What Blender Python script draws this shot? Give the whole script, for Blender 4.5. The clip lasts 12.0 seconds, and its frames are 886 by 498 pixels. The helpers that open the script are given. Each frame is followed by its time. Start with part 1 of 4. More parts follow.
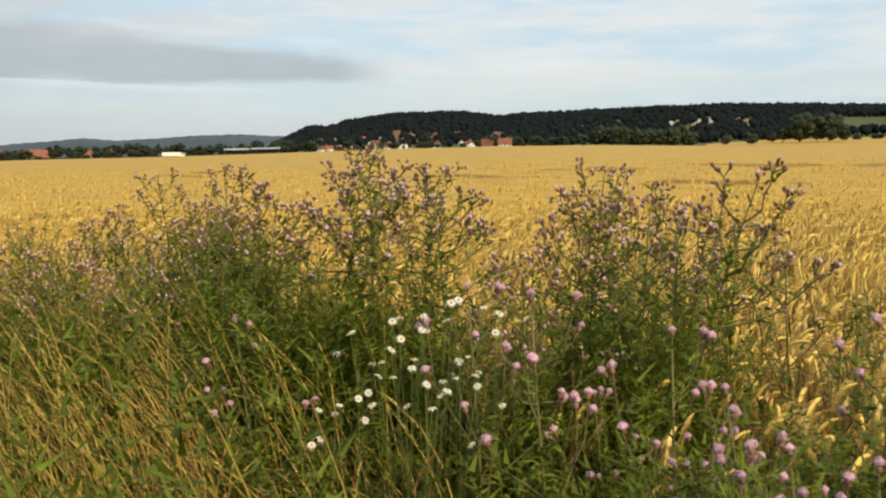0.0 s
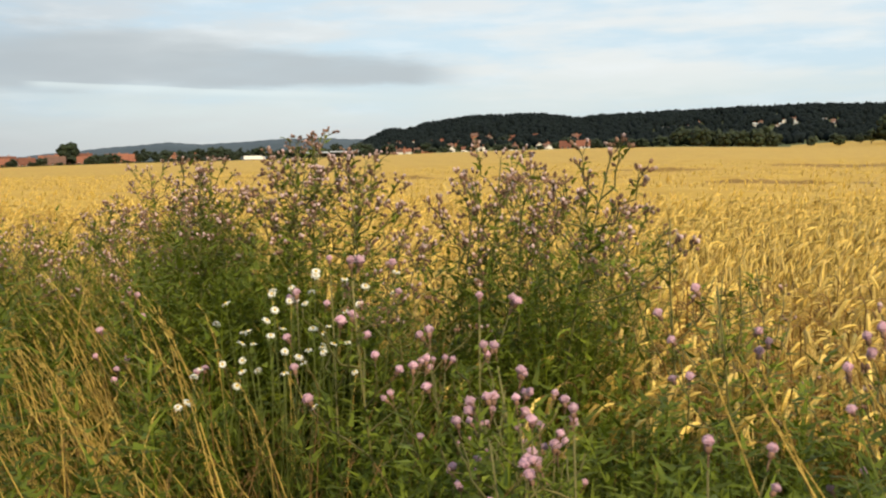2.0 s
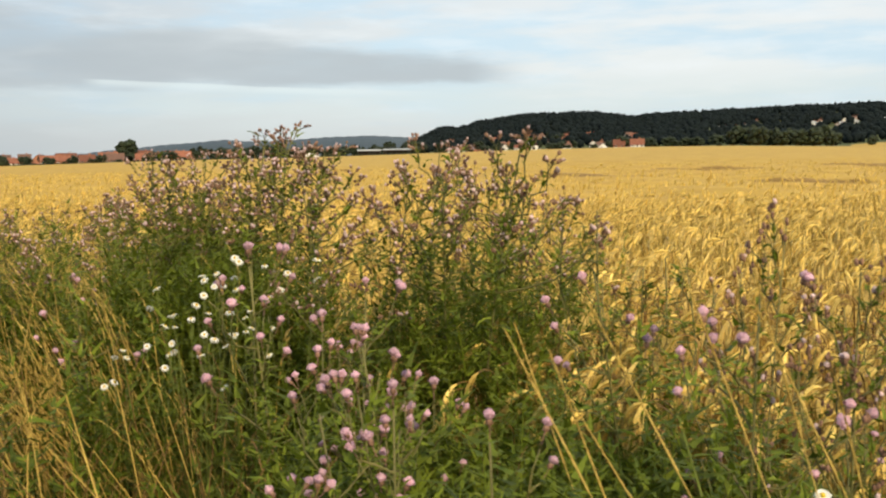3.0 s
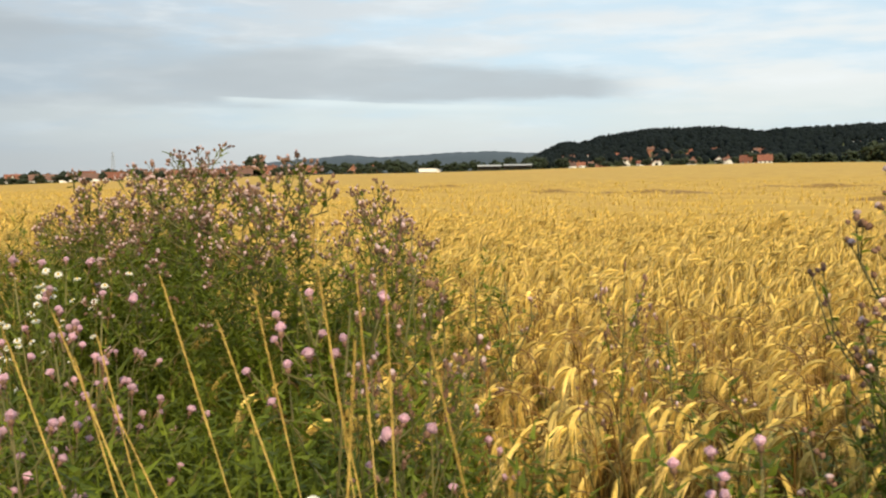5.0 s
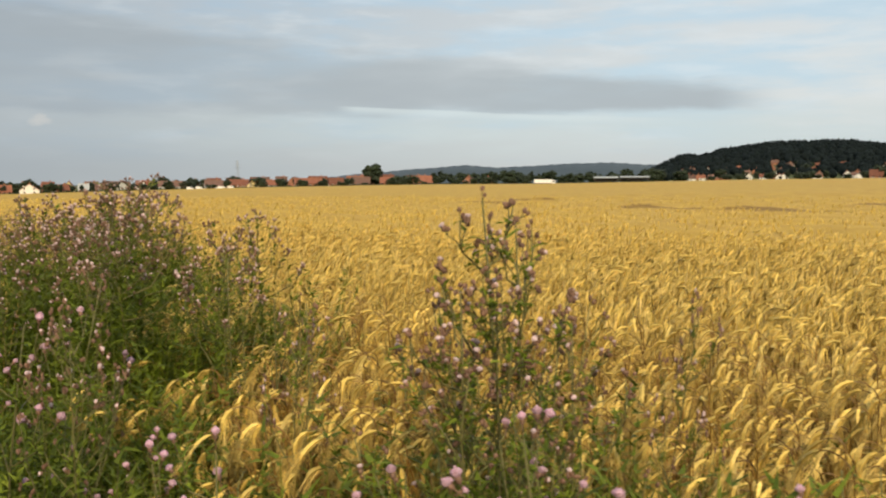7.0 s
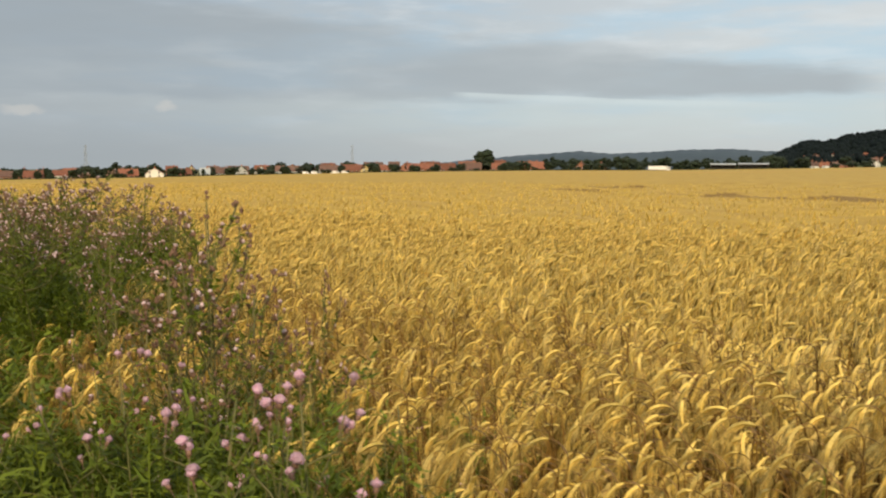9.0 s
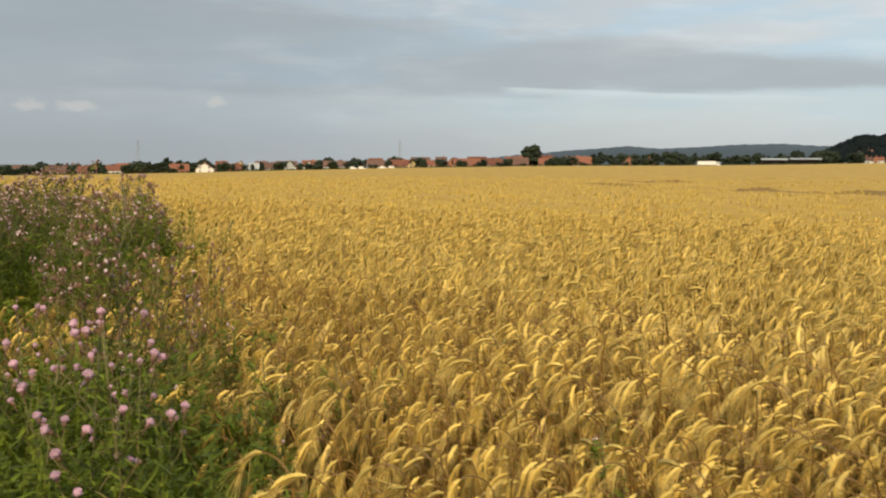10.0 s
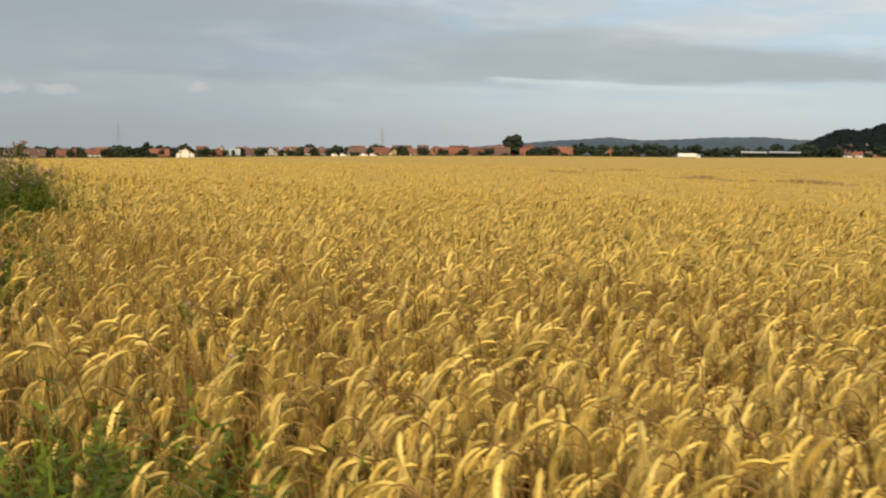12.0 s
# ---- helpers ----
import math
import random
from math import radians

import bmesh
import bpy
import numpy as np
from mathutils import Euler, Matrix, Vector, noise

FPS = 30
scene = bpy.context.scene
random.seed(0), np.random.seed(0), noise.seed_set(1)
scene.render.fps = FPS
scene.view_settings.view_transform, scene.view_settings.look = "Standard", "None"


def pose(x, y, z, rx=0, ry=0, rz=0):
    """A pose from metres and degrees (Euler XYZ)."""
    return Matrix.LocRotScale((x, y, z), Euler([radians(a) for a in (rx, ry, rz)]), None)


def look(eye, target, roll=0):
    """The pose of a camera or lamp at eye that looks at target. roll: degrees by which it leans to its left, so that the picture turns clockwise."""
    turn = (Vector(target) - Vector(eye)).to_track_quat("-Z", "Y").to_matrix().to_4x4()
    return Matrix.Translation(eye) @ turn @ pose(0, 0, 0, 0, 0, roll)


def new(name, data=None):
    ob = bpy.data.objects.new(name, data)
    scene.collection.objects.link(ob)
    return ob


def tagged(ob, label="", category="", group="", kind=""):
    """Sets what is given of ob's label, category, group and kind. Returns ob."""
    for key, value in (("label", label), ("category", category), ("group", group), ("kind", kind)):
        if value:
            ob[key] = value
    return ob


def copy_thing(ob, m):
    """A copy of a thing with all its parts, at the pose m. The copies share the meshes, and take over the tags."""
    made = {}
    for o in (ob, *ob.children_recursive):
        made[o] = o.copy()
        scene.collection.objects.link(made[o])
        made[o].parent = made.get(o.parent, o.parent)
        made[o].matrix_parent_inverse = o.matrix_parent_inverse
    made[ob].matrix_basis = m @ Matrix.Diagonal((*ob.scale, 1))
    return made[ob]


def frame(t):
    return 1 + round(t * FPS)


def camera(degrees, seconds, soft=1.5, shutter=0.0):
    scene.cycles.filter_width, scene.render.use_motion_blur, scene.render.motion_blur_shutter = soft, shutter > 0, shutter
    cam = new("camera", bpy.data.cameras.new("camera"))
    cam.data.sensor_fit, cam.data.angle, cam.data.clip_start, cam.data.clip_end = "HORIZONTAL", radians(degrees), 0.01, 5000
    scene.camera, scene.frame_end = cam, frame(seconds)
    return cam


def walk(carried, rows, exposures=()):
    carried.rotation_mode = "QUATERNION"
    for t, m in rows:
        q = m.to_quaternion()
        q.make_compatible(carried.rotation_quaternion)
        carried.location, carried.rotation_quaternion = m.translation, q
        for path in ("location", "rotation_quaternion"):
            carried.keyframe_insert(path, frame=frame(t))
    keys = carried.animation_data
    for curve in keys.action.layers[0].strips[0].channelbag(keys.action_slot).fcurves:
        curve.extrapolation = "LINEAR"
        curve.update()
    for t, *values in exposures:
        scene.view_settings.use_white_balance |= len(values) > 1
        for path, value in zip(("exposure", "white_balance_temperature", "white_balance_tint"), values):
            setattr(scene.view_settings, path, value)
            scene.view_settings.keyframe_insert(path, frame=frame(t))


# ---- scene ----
cam = camera(48.0, 12.0, soft=2.2, shutter=0.22)
PATH = [
    (0, (1.174, -0.105, 1.447), (0.671, 1.821, 1.254), -0.9),
    (0.5, (1.28, -0.098, 1.437), (0.759, 1.823, 1.245), -0.9),
    (1, (1.389, -0.093, 1.423), (0.829, 1.818, 1.233), -1.0),
    (1.5, (1.517, -0.084, 1.405), (0.909, 1.813, 1.22), -1.2),
    (2, (1.653, -0.064, 1.386), (1.001, 1.817, 1.201), -1.1),
    (2.5, (1.801, -0.044, 1.375), (1.102, 1.82, 1.191), -0.9),
    (3, (1.965, -0.018, 1.366), (1.215, 1.826, 1.179), -0.9),
    (3.2, (2.034, -0.014, 1.362), (1.267, 1.823, 1.178), -0.6),
    (4.8, (2.63, 0.209, 1.369), (1.686, 1.965, 1.206), -0.5),
    (5, (2.717, 0.225, 1.371), (1.749, 1.968, 1.218), -0.7),
    (5.5, (2.92, 0.297, 1.384), (1.897, 2.01, 1.241), -0.7),
    (6, (3.159, 0.323, 1.4), (2.089, 2.007, 1.264), -0.4),
    (6.5, (3.437, 0.333, 1.424), (2.317, 1.985, 1.29), -0.3),
    (7, (3.736, 0.339, 1.453), (2.572, 1.961, 1.322), 0.0),
    (7.2, (3.859, 0.352, 1.463), (2.673, 1.957, 1.331), -0.6),
    (8.8, (4.805, 0.456, 1.516), (3.484, 1.949, 1.36), 0.2),
    (9, (4.925, 0.478, 1.511), (3.588, 1.957, 1.351), 0.3),
    (9.5, (5.24, 0.515, 1.501), (3.866, 1.959, 1.335), 0.3),
    (10, (5.543, 0.559, 1.483), (4.138, 1.972, 1.313), 0.3),
    (10.5, (5.856, 0.599, 1.455), (4.434, 1.994, 1.279), 0.6),
    (11, (6.199, 0.626, 1.422), (4.784, 2.027, 1.236), 0.7),
    (11.5, (6.58, 0.635, 1.39), (5.183, 2.054, 1.197), 0.8),
    (12, (7.002, 0.623, 1.371), (5.624, 2.061, 1.179), 1.1),
]
walk(cam, [(t, look(eye, target, roll)) for t, eye, target, roll in PATH],
     exposures=[(0.0, 0.04, 6800, 8), (2.0, 0.14, 6800, 8), (5.5, 0.18, 6800, 8), (7.0, -0.06, 6800, 8), (9.0, -0.13, 6800, 8), (12.0, -0.14, 6800, 8)])
# ---- end of camera ----

# ---- world, sun ----
SUN_AZ, SUN_EL = 222.0, 33.0   # degrees: azimuth counter-clockwise from +y, and height


def build_world():
    w = bpy.data.worlds.new("evening_sky")
    scene.world = w
    w.use_nodes = True
    nt = w.node_tree
    nt.nodes.clear()
    N, L = nt.nodes.new, nt.links.new

    def math_node(op, a, b=None, c=None, clamp=False):
        n = N("ShaderNodeMath")
        n.operation, n.use_clamp = op, clamp
        for i, v in enumerate((a, b, c)):
            if v is None:
                continue
            if isinstance(v, (int, float)):
                n.inputs[i].default_value = v
            else:
                L(v, n.inputs[i])
        return n.outputs[0]

    def step(v, a, b):
        n = N("ShaderNodeMapRange")
        n.interpolation_type = "SMOOTHSTEP"
        L(v, n.inputs[0])
        n.inputs[1].default_value, n.inputs[2].default_value = a, b
        return n.outputs[0]

    def mix(f, a, b):
        n = N("ShaderNodeMix")
        n.data_type = "RGBA"
        if isinstance(f, (int, float)):
            n.inputs[0].default_value = f
        else:
            L(f, n.inputs[0])
        for sock, v in ((n.inputs[6], a), (n.inputs[7], b)):
            if isinstance(v, tuple):
                sock.default_value = (*v, 1)
            else:
                L(v, sock)
        return n.outputs[2]

    co = N("ShaderNodeTexCoord")
    sep = N("ShaderNodeSeparateXYZ")
    L(co.outputs["Generated"], sep.inputs[0])
    x, y, z = sep.outputs
    az = math_node("MULTIPLY", math_node("ARCTAN2", math_node("MULTIPLY", x, -1.0), y), 57.2958)
    el = math_node("MULTIPLY", math_node("ARCSINE", z), 57.2958)

    def noise_at(su, sv, scale, detail, off):
        c = N("ShaderNodeCombineXYZ")
        L(math_node("MULTIPLY_ADD", az, su, off), c.inputs[0])
        L(math_node("MULTIPLY_ADD", el, sv, off * 0.7), c.inputs[1])
        n = N("ShaderNodeTexNoise")
        n.inputs["Scale"].default_value, n.inputs["Detail"].default_value = scale, detail
        n.inputs["Roughness"].default_value = 0.55
        L(c.outputs[0], n.inputs["Vector"])
        return n.outputs[0]

    sky = N("ShaderNodeTexSky")
    sky.sky_type, sky.sun_disc = "NISHITA", False
    sky.sun_elevation, sky.sun_rotation = radians(SUN_EL), radians(-SUN_AZ)
    sky.air_density, sky.dust_density = 1.0, 2.0
    blue = N("ShaderNodeVectorMath")
    blue.operation = "SCALE"
    L(sky.outputs[0], blue.inputs[0])
    blue.inputs["Scale"].default_value = SKY
    n1 = noise_at(0.035, 0.20, 2.2, 6, 3.0)
    n2 = noise_at(0.10, 0.55, 1.6, 5, 11.0)
    n3 = noise_at(0.02, 0.09, 2.0, 4, 21.0)
    # thin high veil with paler and bluer patches, whiter to the right
    white = mix(step(az, 60, 5), (0.50, 0.56, 0.63), (0.80, 0.84, 0.88))
    clear = mix(step(az, 70, 20), (0.36, 0.48, 0.64), (0.60, 0.76, 0.90))
    veil = mix(step(n1, 0.40, 0.60), clear, white)
    col = mix(0.84, blue.outputs[0], veil)
    wob = math_node("MULTIPLY_ADD", n2, 1.8, -0.9)
    e2 = math_node("ADD", el, wob)
    # soft broken texture
    n4 = noise_at(0.07, 0.32, 3.0, 7, 41.0)
    col = mix(math_node("MULTIPLY", step(n4, 0.45, 0.70), 0.35), col, (0.80, 0.86, 0.92))
    # greyer air to the left
    left = math_node("MULTIPLY", step(az, 42, 68), step(el, 14, 4))
    col = mix(math_node("MULTIPLY", left, math_node("MULTIPLY_ADD", n3, 0.7, 0.35)), col, (0.455, 0.515, 0.575))
    # clear pale strip under the bank
    col = mix(math_node("MULTIPLY", step(e2, 4.9, 3.3), math_node("MULTIPLY_ADD", step(n2, 0.3, 0.65), 0.5, 0.35)), col, mix(step(az, 66, 30), (0.43, 0.485, 0.54), (0.63, 0.72, 0.755)))
    # long grey bank, tapering to a tip
    top = math_node("MULTIPLY_ADD", az, 0.100, 3.45)
    low = math_node("MULTIPLY_ADD", az, -0.006, 4.25)
    under = step(math_node("SUBTRACT", top, e2), -0.5, 0.7)
    over = step(math_node("SUBTRACT", math_node("ADD", el, math_node("MULTIPLY", wob, 0.7)), low), -0.34, 0.30)
    bank = math_node("MULTIPLY", math_node("MULTIPLY", under, over), step(az, 16.5, 21.0))
    col = mix(math_node("MULTIPLY", bank, math_node("MULTIPLY_ADD", step(n3, 0.35, 0.62), 0.55, 0.40)), col, mix(step(az, 64, 30), (0.385, 0.445, 0.51), (0.455, 0.515, 0.57)))
    # bright streak below the bank
    s = math_node("SUBTRACT", math_node("ADD", el, math_node("MULTIPLY", wob, 0.12)), math_node("MULTIPLY_ADD", az, 0.040, 2.62))
    streak = math_node("MULTIPLY", math_node("MULTIPLY", step(s, -0.38, 0.0), step(s, 0.16, 0.06)), math_node("MULTIPLY", step(az, 20, 32), step(az, 42.0, 40.5)))
    col = mix(math_node("MULTIPLY", streak, 0.6), col, (0.72, 0.82, 0.86))
    # dull band near the horizon
    haze = math_node("MULTIPLY", step(el, 3.0, 0.6), 0.75)
    col = mix(haze, col, mix(step(az, 66, 22), (0.385, 0.43, 0.475), (0.60, 0.625, 0.645)))
    wob3 = math_node("SUBTRACT", noise_at(0.9, 1.6, 1.3, 5, 31.0), 0.5)
    # two small heaps of cloud
    for a0, e0, wa in ((64.9, 3.0, 1.0), (67.3, 3.0, 0.8), (57.6, 3.35, 0.55)):
        da = math_node("DIVIDE", math_node("SUBTRACT", az, a0), wa)
        de = math_node("DIVIDE", math_node("SUBTRACT", math_node("ADD", el, math_node("MULTIPLY", wob3, 0.9)), e0), 0.30)
        d = math_node("ADD", math_node("MULTIPLY", da, da), math_node("MULTIPLY", de, de))
        col = mix(math_node("MULTIPLY", step(d, 1.8, 0.0), 0.42), col, (0.72, 0.70, 0.68))
    bg = N("ShaderNodeBackground")
    L(col, bg.inputs[0])
    bg.inputs[1].default_value = 1.0
    out = N("ShaderNodeOutputWorld")
    L(bg.outputs[0], out.inputs[0])


SKY = 0.11
build_world()
sun_data = bpy.data.lights.new("sun", "SUN")
sun_data.energy, sun_data.angle, sun_data.color = 3.6, radians(3.0), (1.0, 0.80, 0.54)
sun = new("sun", sun_data)
_a, _e = radians(SUN_AZ), radians(SUN_EL)
SUN_DIR = Vector((-math.sin(_a) * math.cos(_e), math.cos(_a) * math.cos(_e), math.sin(_e)))
sun.matrix_world = look(SUN_DIR * 60, (0, 0, 0))


# ---- materials ----
def material(name, a, b, rough=0.7, scale=20.0, fine=None, island=0.0, bump=0.0, leafy=0.0, spec=0.3, random_obj=0.0, stretch=(1, 1, 1)):
    """Two colours mixed by noise at two scales; island or random_obj: how much the brightness varies from piece to piece; leafy: light let through."""
    m = bpy.data.materials.new(name)
    m.use_nodes = True
    nt = m.node_tree
    N, L = nt.nodes.new, nt.links.new
    bsdf = nt.nodes["Principled BSDF"]
    co = N("ShaderNodeTexCoord")
    mp = N("ShaderNodeMapping")
    mp.inputs["Scale"].default_value = stretch
    L(co.outputs["Object"], mp.inputs[0])
    n1, n2 = N("ShaderNodeTexNoise"), N("ShaderNodeTexNoise")
    n1.inputs["Scale"].default_value, n1.inputs["Detail"].default_value = scale, 3
    n2.inputs["Scale"].default_value, n2.inputs["Detail"].default_value = fine or scale * 7, 2
    L(mp.outputs[0], n1.inputs["Vector"]), L(mp.outputs[0], n2.inputs["Vector"])
    add = N("ShaderNodeMath")
    add.operation = "MULTIPLY_ADD"
    L(n2.outputs[0], add.inputs[0])
    add.inputs[1].default_value = 0.6
    L(n1.outputs[0], add.inputs[2])
    ramp = N("ShaderNodeMapRange")
    L(add.outputs[0], ramp.inputs[0])
    ramp.inputs[1].default_value, ramp.inputs[2].default_value = 0.55, 1.05
    mix = N("ShaderNodeMix")
    mix.data_type = "RGBA"
    mix.inputs[6].default_value, mix.inputs[7].default_value = (*a, 1), (*b, 1)
    L(ramp.outputs[0], mix.inputs[0])
    col = mix.outputs[2]
    if island or random_obj:
        hsv = N("ShaderNodeHueSaturation")
        src = N("ShaderNodeNewGeometry").outputs["Random Per Island"] if island else N("ShaderNodeObjectInfo").outputs["Random"]
        r = N("ShaderNodeMapRange")
        k = island or random_obj
        L(src, r.inputs[0])
        r.inputs[3].default_value, r.inputs[4].default_value = 1 - k, 1 + k
        L(r.outputs[0], hsv.inputs["Value"])
        L(col, hsv.inputs["Color"])
        col = hsv.outputs[0]
    L(col, bsdf.inputs["Base Color"])
    bsdf.inputs["Roughness"].default_value = rough
    bsdf.inputs["Specular IOR Level"].default_value = spec
    if bump:
        bp = N("ShaderNodeBump")
        bp.inputs["Strength"].default_value = bump
        L(add.outputs[0], bp.inputs["Height"])
        L(bp.outputs[0], bsdf.inputs["Normal"])
    if leafy:
        tr, ms = N("ShaderNodeBsdfTranslucent"), N("ShaderNodeMixShader")
        L(col, tr.inputs[0])
        ms.inputs[0].default_value = leafy
        L(bsdf.outputs[0], ms.inputs[1]), L(tr.outputs[0], ms.inputs[2])
        L(ms.outputs[0], nt.nodes["Material Output"].inputs[0])
    return m


M_EAR = material("ripe_barley_ear", (0.56, 0.380, 0.073), (0.83, 0.62, 0.172), 0.5, 25, island=0.4, leafy=0.12, spec=0.4)
M_AWN = material("barley_awn", (0.48, 0.330, 0.078), (0.76, 0.57, 0.185), 0.5, 25, island=0.45, leafy=0.2, spec=0.4)
# straw and leaf are browned down: shade between the ears is in their colour
M_STRAW = material("shaded_straw", (0.105, 0.052, 0.011), (0.27, 0.152, 0.032), 0.5, 8, island=0.35, leafy=0.1)
M_DRYLEAF = material("shaded_dry_leaf", (0.09, 0.046, 0.013), (0.20, 0.110, 0.030), 0.7, 8, island=0.3, leafy=0.2)
M_HAY = material("dry_grass", (0.35, 0.230, 0.044), (0.59, 0.42, 0.110), 0.6, 8, island=0.3, leafy=0.15)
M_RUST = material("dry_brown_grass", (0.17, 0.10, 0.035), (0.30, 0.18, 0.06), 0.7, 8, island=0.3, leafy=0.1)
M_BLADE = material("green_grass", (0.034, 0.052, 0.006), (0.085, 0.110, 0.014), 0.55, 6, island=0.35, leafy=0.3)
M_HERB = material("herb_foliage", (0.070, 0.104, 0.007), (0.170, 0.208, 0.017), 0.6, 6, island=0.45, leafy=0.3)
M_TLEAF = material("thistle_leaf", (0.118, 0.168, 0.013), (0.240, 0.290, 0.032), 0.55, 30, random_obj=0.3, leafy=0.3)
M_TSTEM = material("thistle_stem", (0.095, 0.100, 0.028), (0.18, 0.155, 0.055), 0.6, 20, random_obj=0.2)
M_BRACT = material("thistle_bract", (0.150, 0.082, 0.052), (0.30, 0.175, 0.120), 0.6, 180, random_obj=0.25)
M_PINK = material("thistle_pink", (0.58, 0.335, 0.43), (0.77, 0.535, 0.615), 0.7, 120, random_obj=0.2, leafy=0.3)
M_LILAC = material("faded_lilac", (0.60, 0.435, 0.45), (0.78, 0.61, 0.61), 0.7, 120, random_obj=0.25, leafy=0.25)
M_FLUFF = material("seed_fluff", (0.46, 0.34, 0.32), (0.62, 0.48, 0.44), 0.8, 120, random_obj=0.2, leafy=0.35)
M_PETAL = material("white_petal", (0.76, 0.76, 0.70), (0.85, 0.85, 0.80), 0.6, 60, leafy=0.25)
M_DISC = material("yellow_disc", (0.65, 0.42, 0.03), (0.75, 0.55, 0.06), 0.7, 300, bump=0.3)
M_MWSTEM = material("mayweed_green", (0.07, 0.09, 0.015), (0.13, 0.15, 0.03), 0.6, 20, random_obj=0.2, leafy=0.1)
M_CANOPY = material("barley_canopy", (0.395, 0.235, 0.026), (0.565, 0.365, 0.052), 0.7, 1.3, 11, bump=0.7, stretch=(0.7, 1.3, 1))
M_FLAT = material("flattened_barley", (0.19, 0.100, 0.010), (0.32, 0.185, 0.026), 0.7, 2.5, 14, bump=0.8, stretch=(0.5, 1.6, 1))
M_ROOF = material("red_clay_tiles", (0.155, 0.058, 0.036), (0.25, 0.100, 0.058), 0.7, 0.8, 6, random_obj=0.3, bump=0.1)
M_ROOFD = material("brown_tiles", (0.12, 0.065, 0.05), (0.19, 0.11, 0.08), 0.7, 0.8, 6, random_obj=0.25)
M_WHITE = material("white_render", (0.70, 0.68, 0.62), (0.80, 0.78, 0.74), 0.8, 0.5, 5)
M_CREAM = material("yellow_render", (0.62, 0.50, 0.22), (0.70, 0.58, 0.30), 0.8, 0.5, 5)
M_BRICK = material("brick_wall", (0.30, 0.12, 0.07), (0.40, 0.19, 0.12), 0.8, 0.7, 6)
M_GREYW = material("grey_boarding", (0.34, 0.36, 0.36), (0.46, 0.48, 0.48), 0.8, 0.7, 6)
M_GLASS = material("window_dark", (0.02, 0.025, 0.03), (0.05, 0.055, 0.06), 0.15, 1, spec=0.5)
M_WOODD = material("dark_boards", (0.07, 0.05, 0.04), (0.13, 0.10, 0.08), 0.8, 0.8, 6)
M_STEEL = material("galvanised_steel", (0.30, 0.32, 0.34), (0.40, 0.42, 0.44), 0.5, 0.5, 4)
M_LORRY = material("white_lorry_paint", (0.74, 0.74, 0.73), (0.82, 0.82, 0.82), 0.35, 0.5, 4)
M_TYRE = material("tyre_rubber", (0.02, 0.02, 0.02), (0.04, 0.04, 0.04), 0.9, 5)
M_CROWN = material("tree_foliage", (0.012, 0.020, 0.008), (0.030, 0.042, 0.016), 0.7, 0.35, 2.5, island=0.35)
M_BARK = material("bark", (0.06, 0.045, 0.03), (0.12, 0.09, 0.06), 0.9, 2, 12, bump=0.3)
# bluish haze and weak sunlight on the hill are put into this foliage colour
M_WOODS = material("hazed_woods", (0.006, 0.0105, 0.0115), (0.010, 0.0155, 0.0155), 0.9, 0.02, 0.3, island=0.15, spec=0.1)
# the blue of distance haze is painted into the ridge's own colour
M_RIDGE = material("hazed_wooded_ridge", (0.052, 0.074, 0.095), (0.070, 0.095, 0.115), 0.9, 0.004, 0.03)


def ground_material():
    """Soil and litter near the path, green land beyond the field."""
    m = material("ground", (0.045, 0.035, 0.014), (0.09, 0.065, 0.025), 0.9, 3.0, 24, bump=0.3)
    nt = m.node_tree
    N, L = nt.nodes.new, nt.links.new
    bsdf = nt.nodes["Principled BSDF"]
    co, ln = N("ShaderNodeTexCoord"), N("ShaderNodeVectorMath")
    ln.operation = "LENGTH"
    L(co.outputs["Object"], ln.inputs[0])
    mr = N("ShaderNodeMapRange")
    L(ln.outputs["Value"], mr.inputs[0])
    mr.inputs[1].default_value, mr.inputs[2].default_value = 8, 16
    nz, mg = N("ShaderNodeTexNoise"), N("ShaderNodeMix")
    nz.inputs["Scale"].default_value, nz.inputs["Detail"].default_value = 0.02, 8
    L(co.outputs["Object"], nz.inputs["Vector"])
    mg.data_type = "RGBA"
    mg.inputs[6].default_value, mg.inputs[7].default_value = (0.05, 0.065, 0.02, 1), (0.11, 0.125, 0.045, 1)
    L(nz.outputs[0], mg.inputs[0])
    mx = N("ShaderNodeMix")
    mx.data_type = "RGBA"
    old = bsdf.inputs["Base Color"].links[0].from_socket
    L(mr.outputs[0], mx.inputs[0]), L(old, mx.inputs[6]), L(mg.outputs[2], mx.inputs[7])
    L(mx.outputs[2], bsdf.inputs["Base Color"])
    return m


# ---- mesh tools ----
rng = np.random.default_rng(7)


def mesh_np(name, V, T, mats, mi=None, smooth=False):
    """A mesh from arrays of vertices and triangles."""
    me = bpy.data.meshes.new(name)
    V, T = np.asarray(V, np.float32), np.asarray(T, np.int32)
    me.vertices.add(len(V)), me.vertices.foreach_set("co", V.ravel())
    me.loops.add(T.size), me.loops.foreach_set("vertex_index", T.ravel())
    me.polygons.add(len(T)), me.polygons.foreach_set("loop_start", np.arange(0, T.size, 3, dtype=np.int32))
    for m in mats:
        me.materials.append(m)
    if mi is not None:
        me.polygons.foreach_set("material_index", np.asarray(mi, np.int32))
    me.polygons.foreach_set("use_smooth", np.full(len(T), smooth))
    me.update(calc_edges=True)
    return me


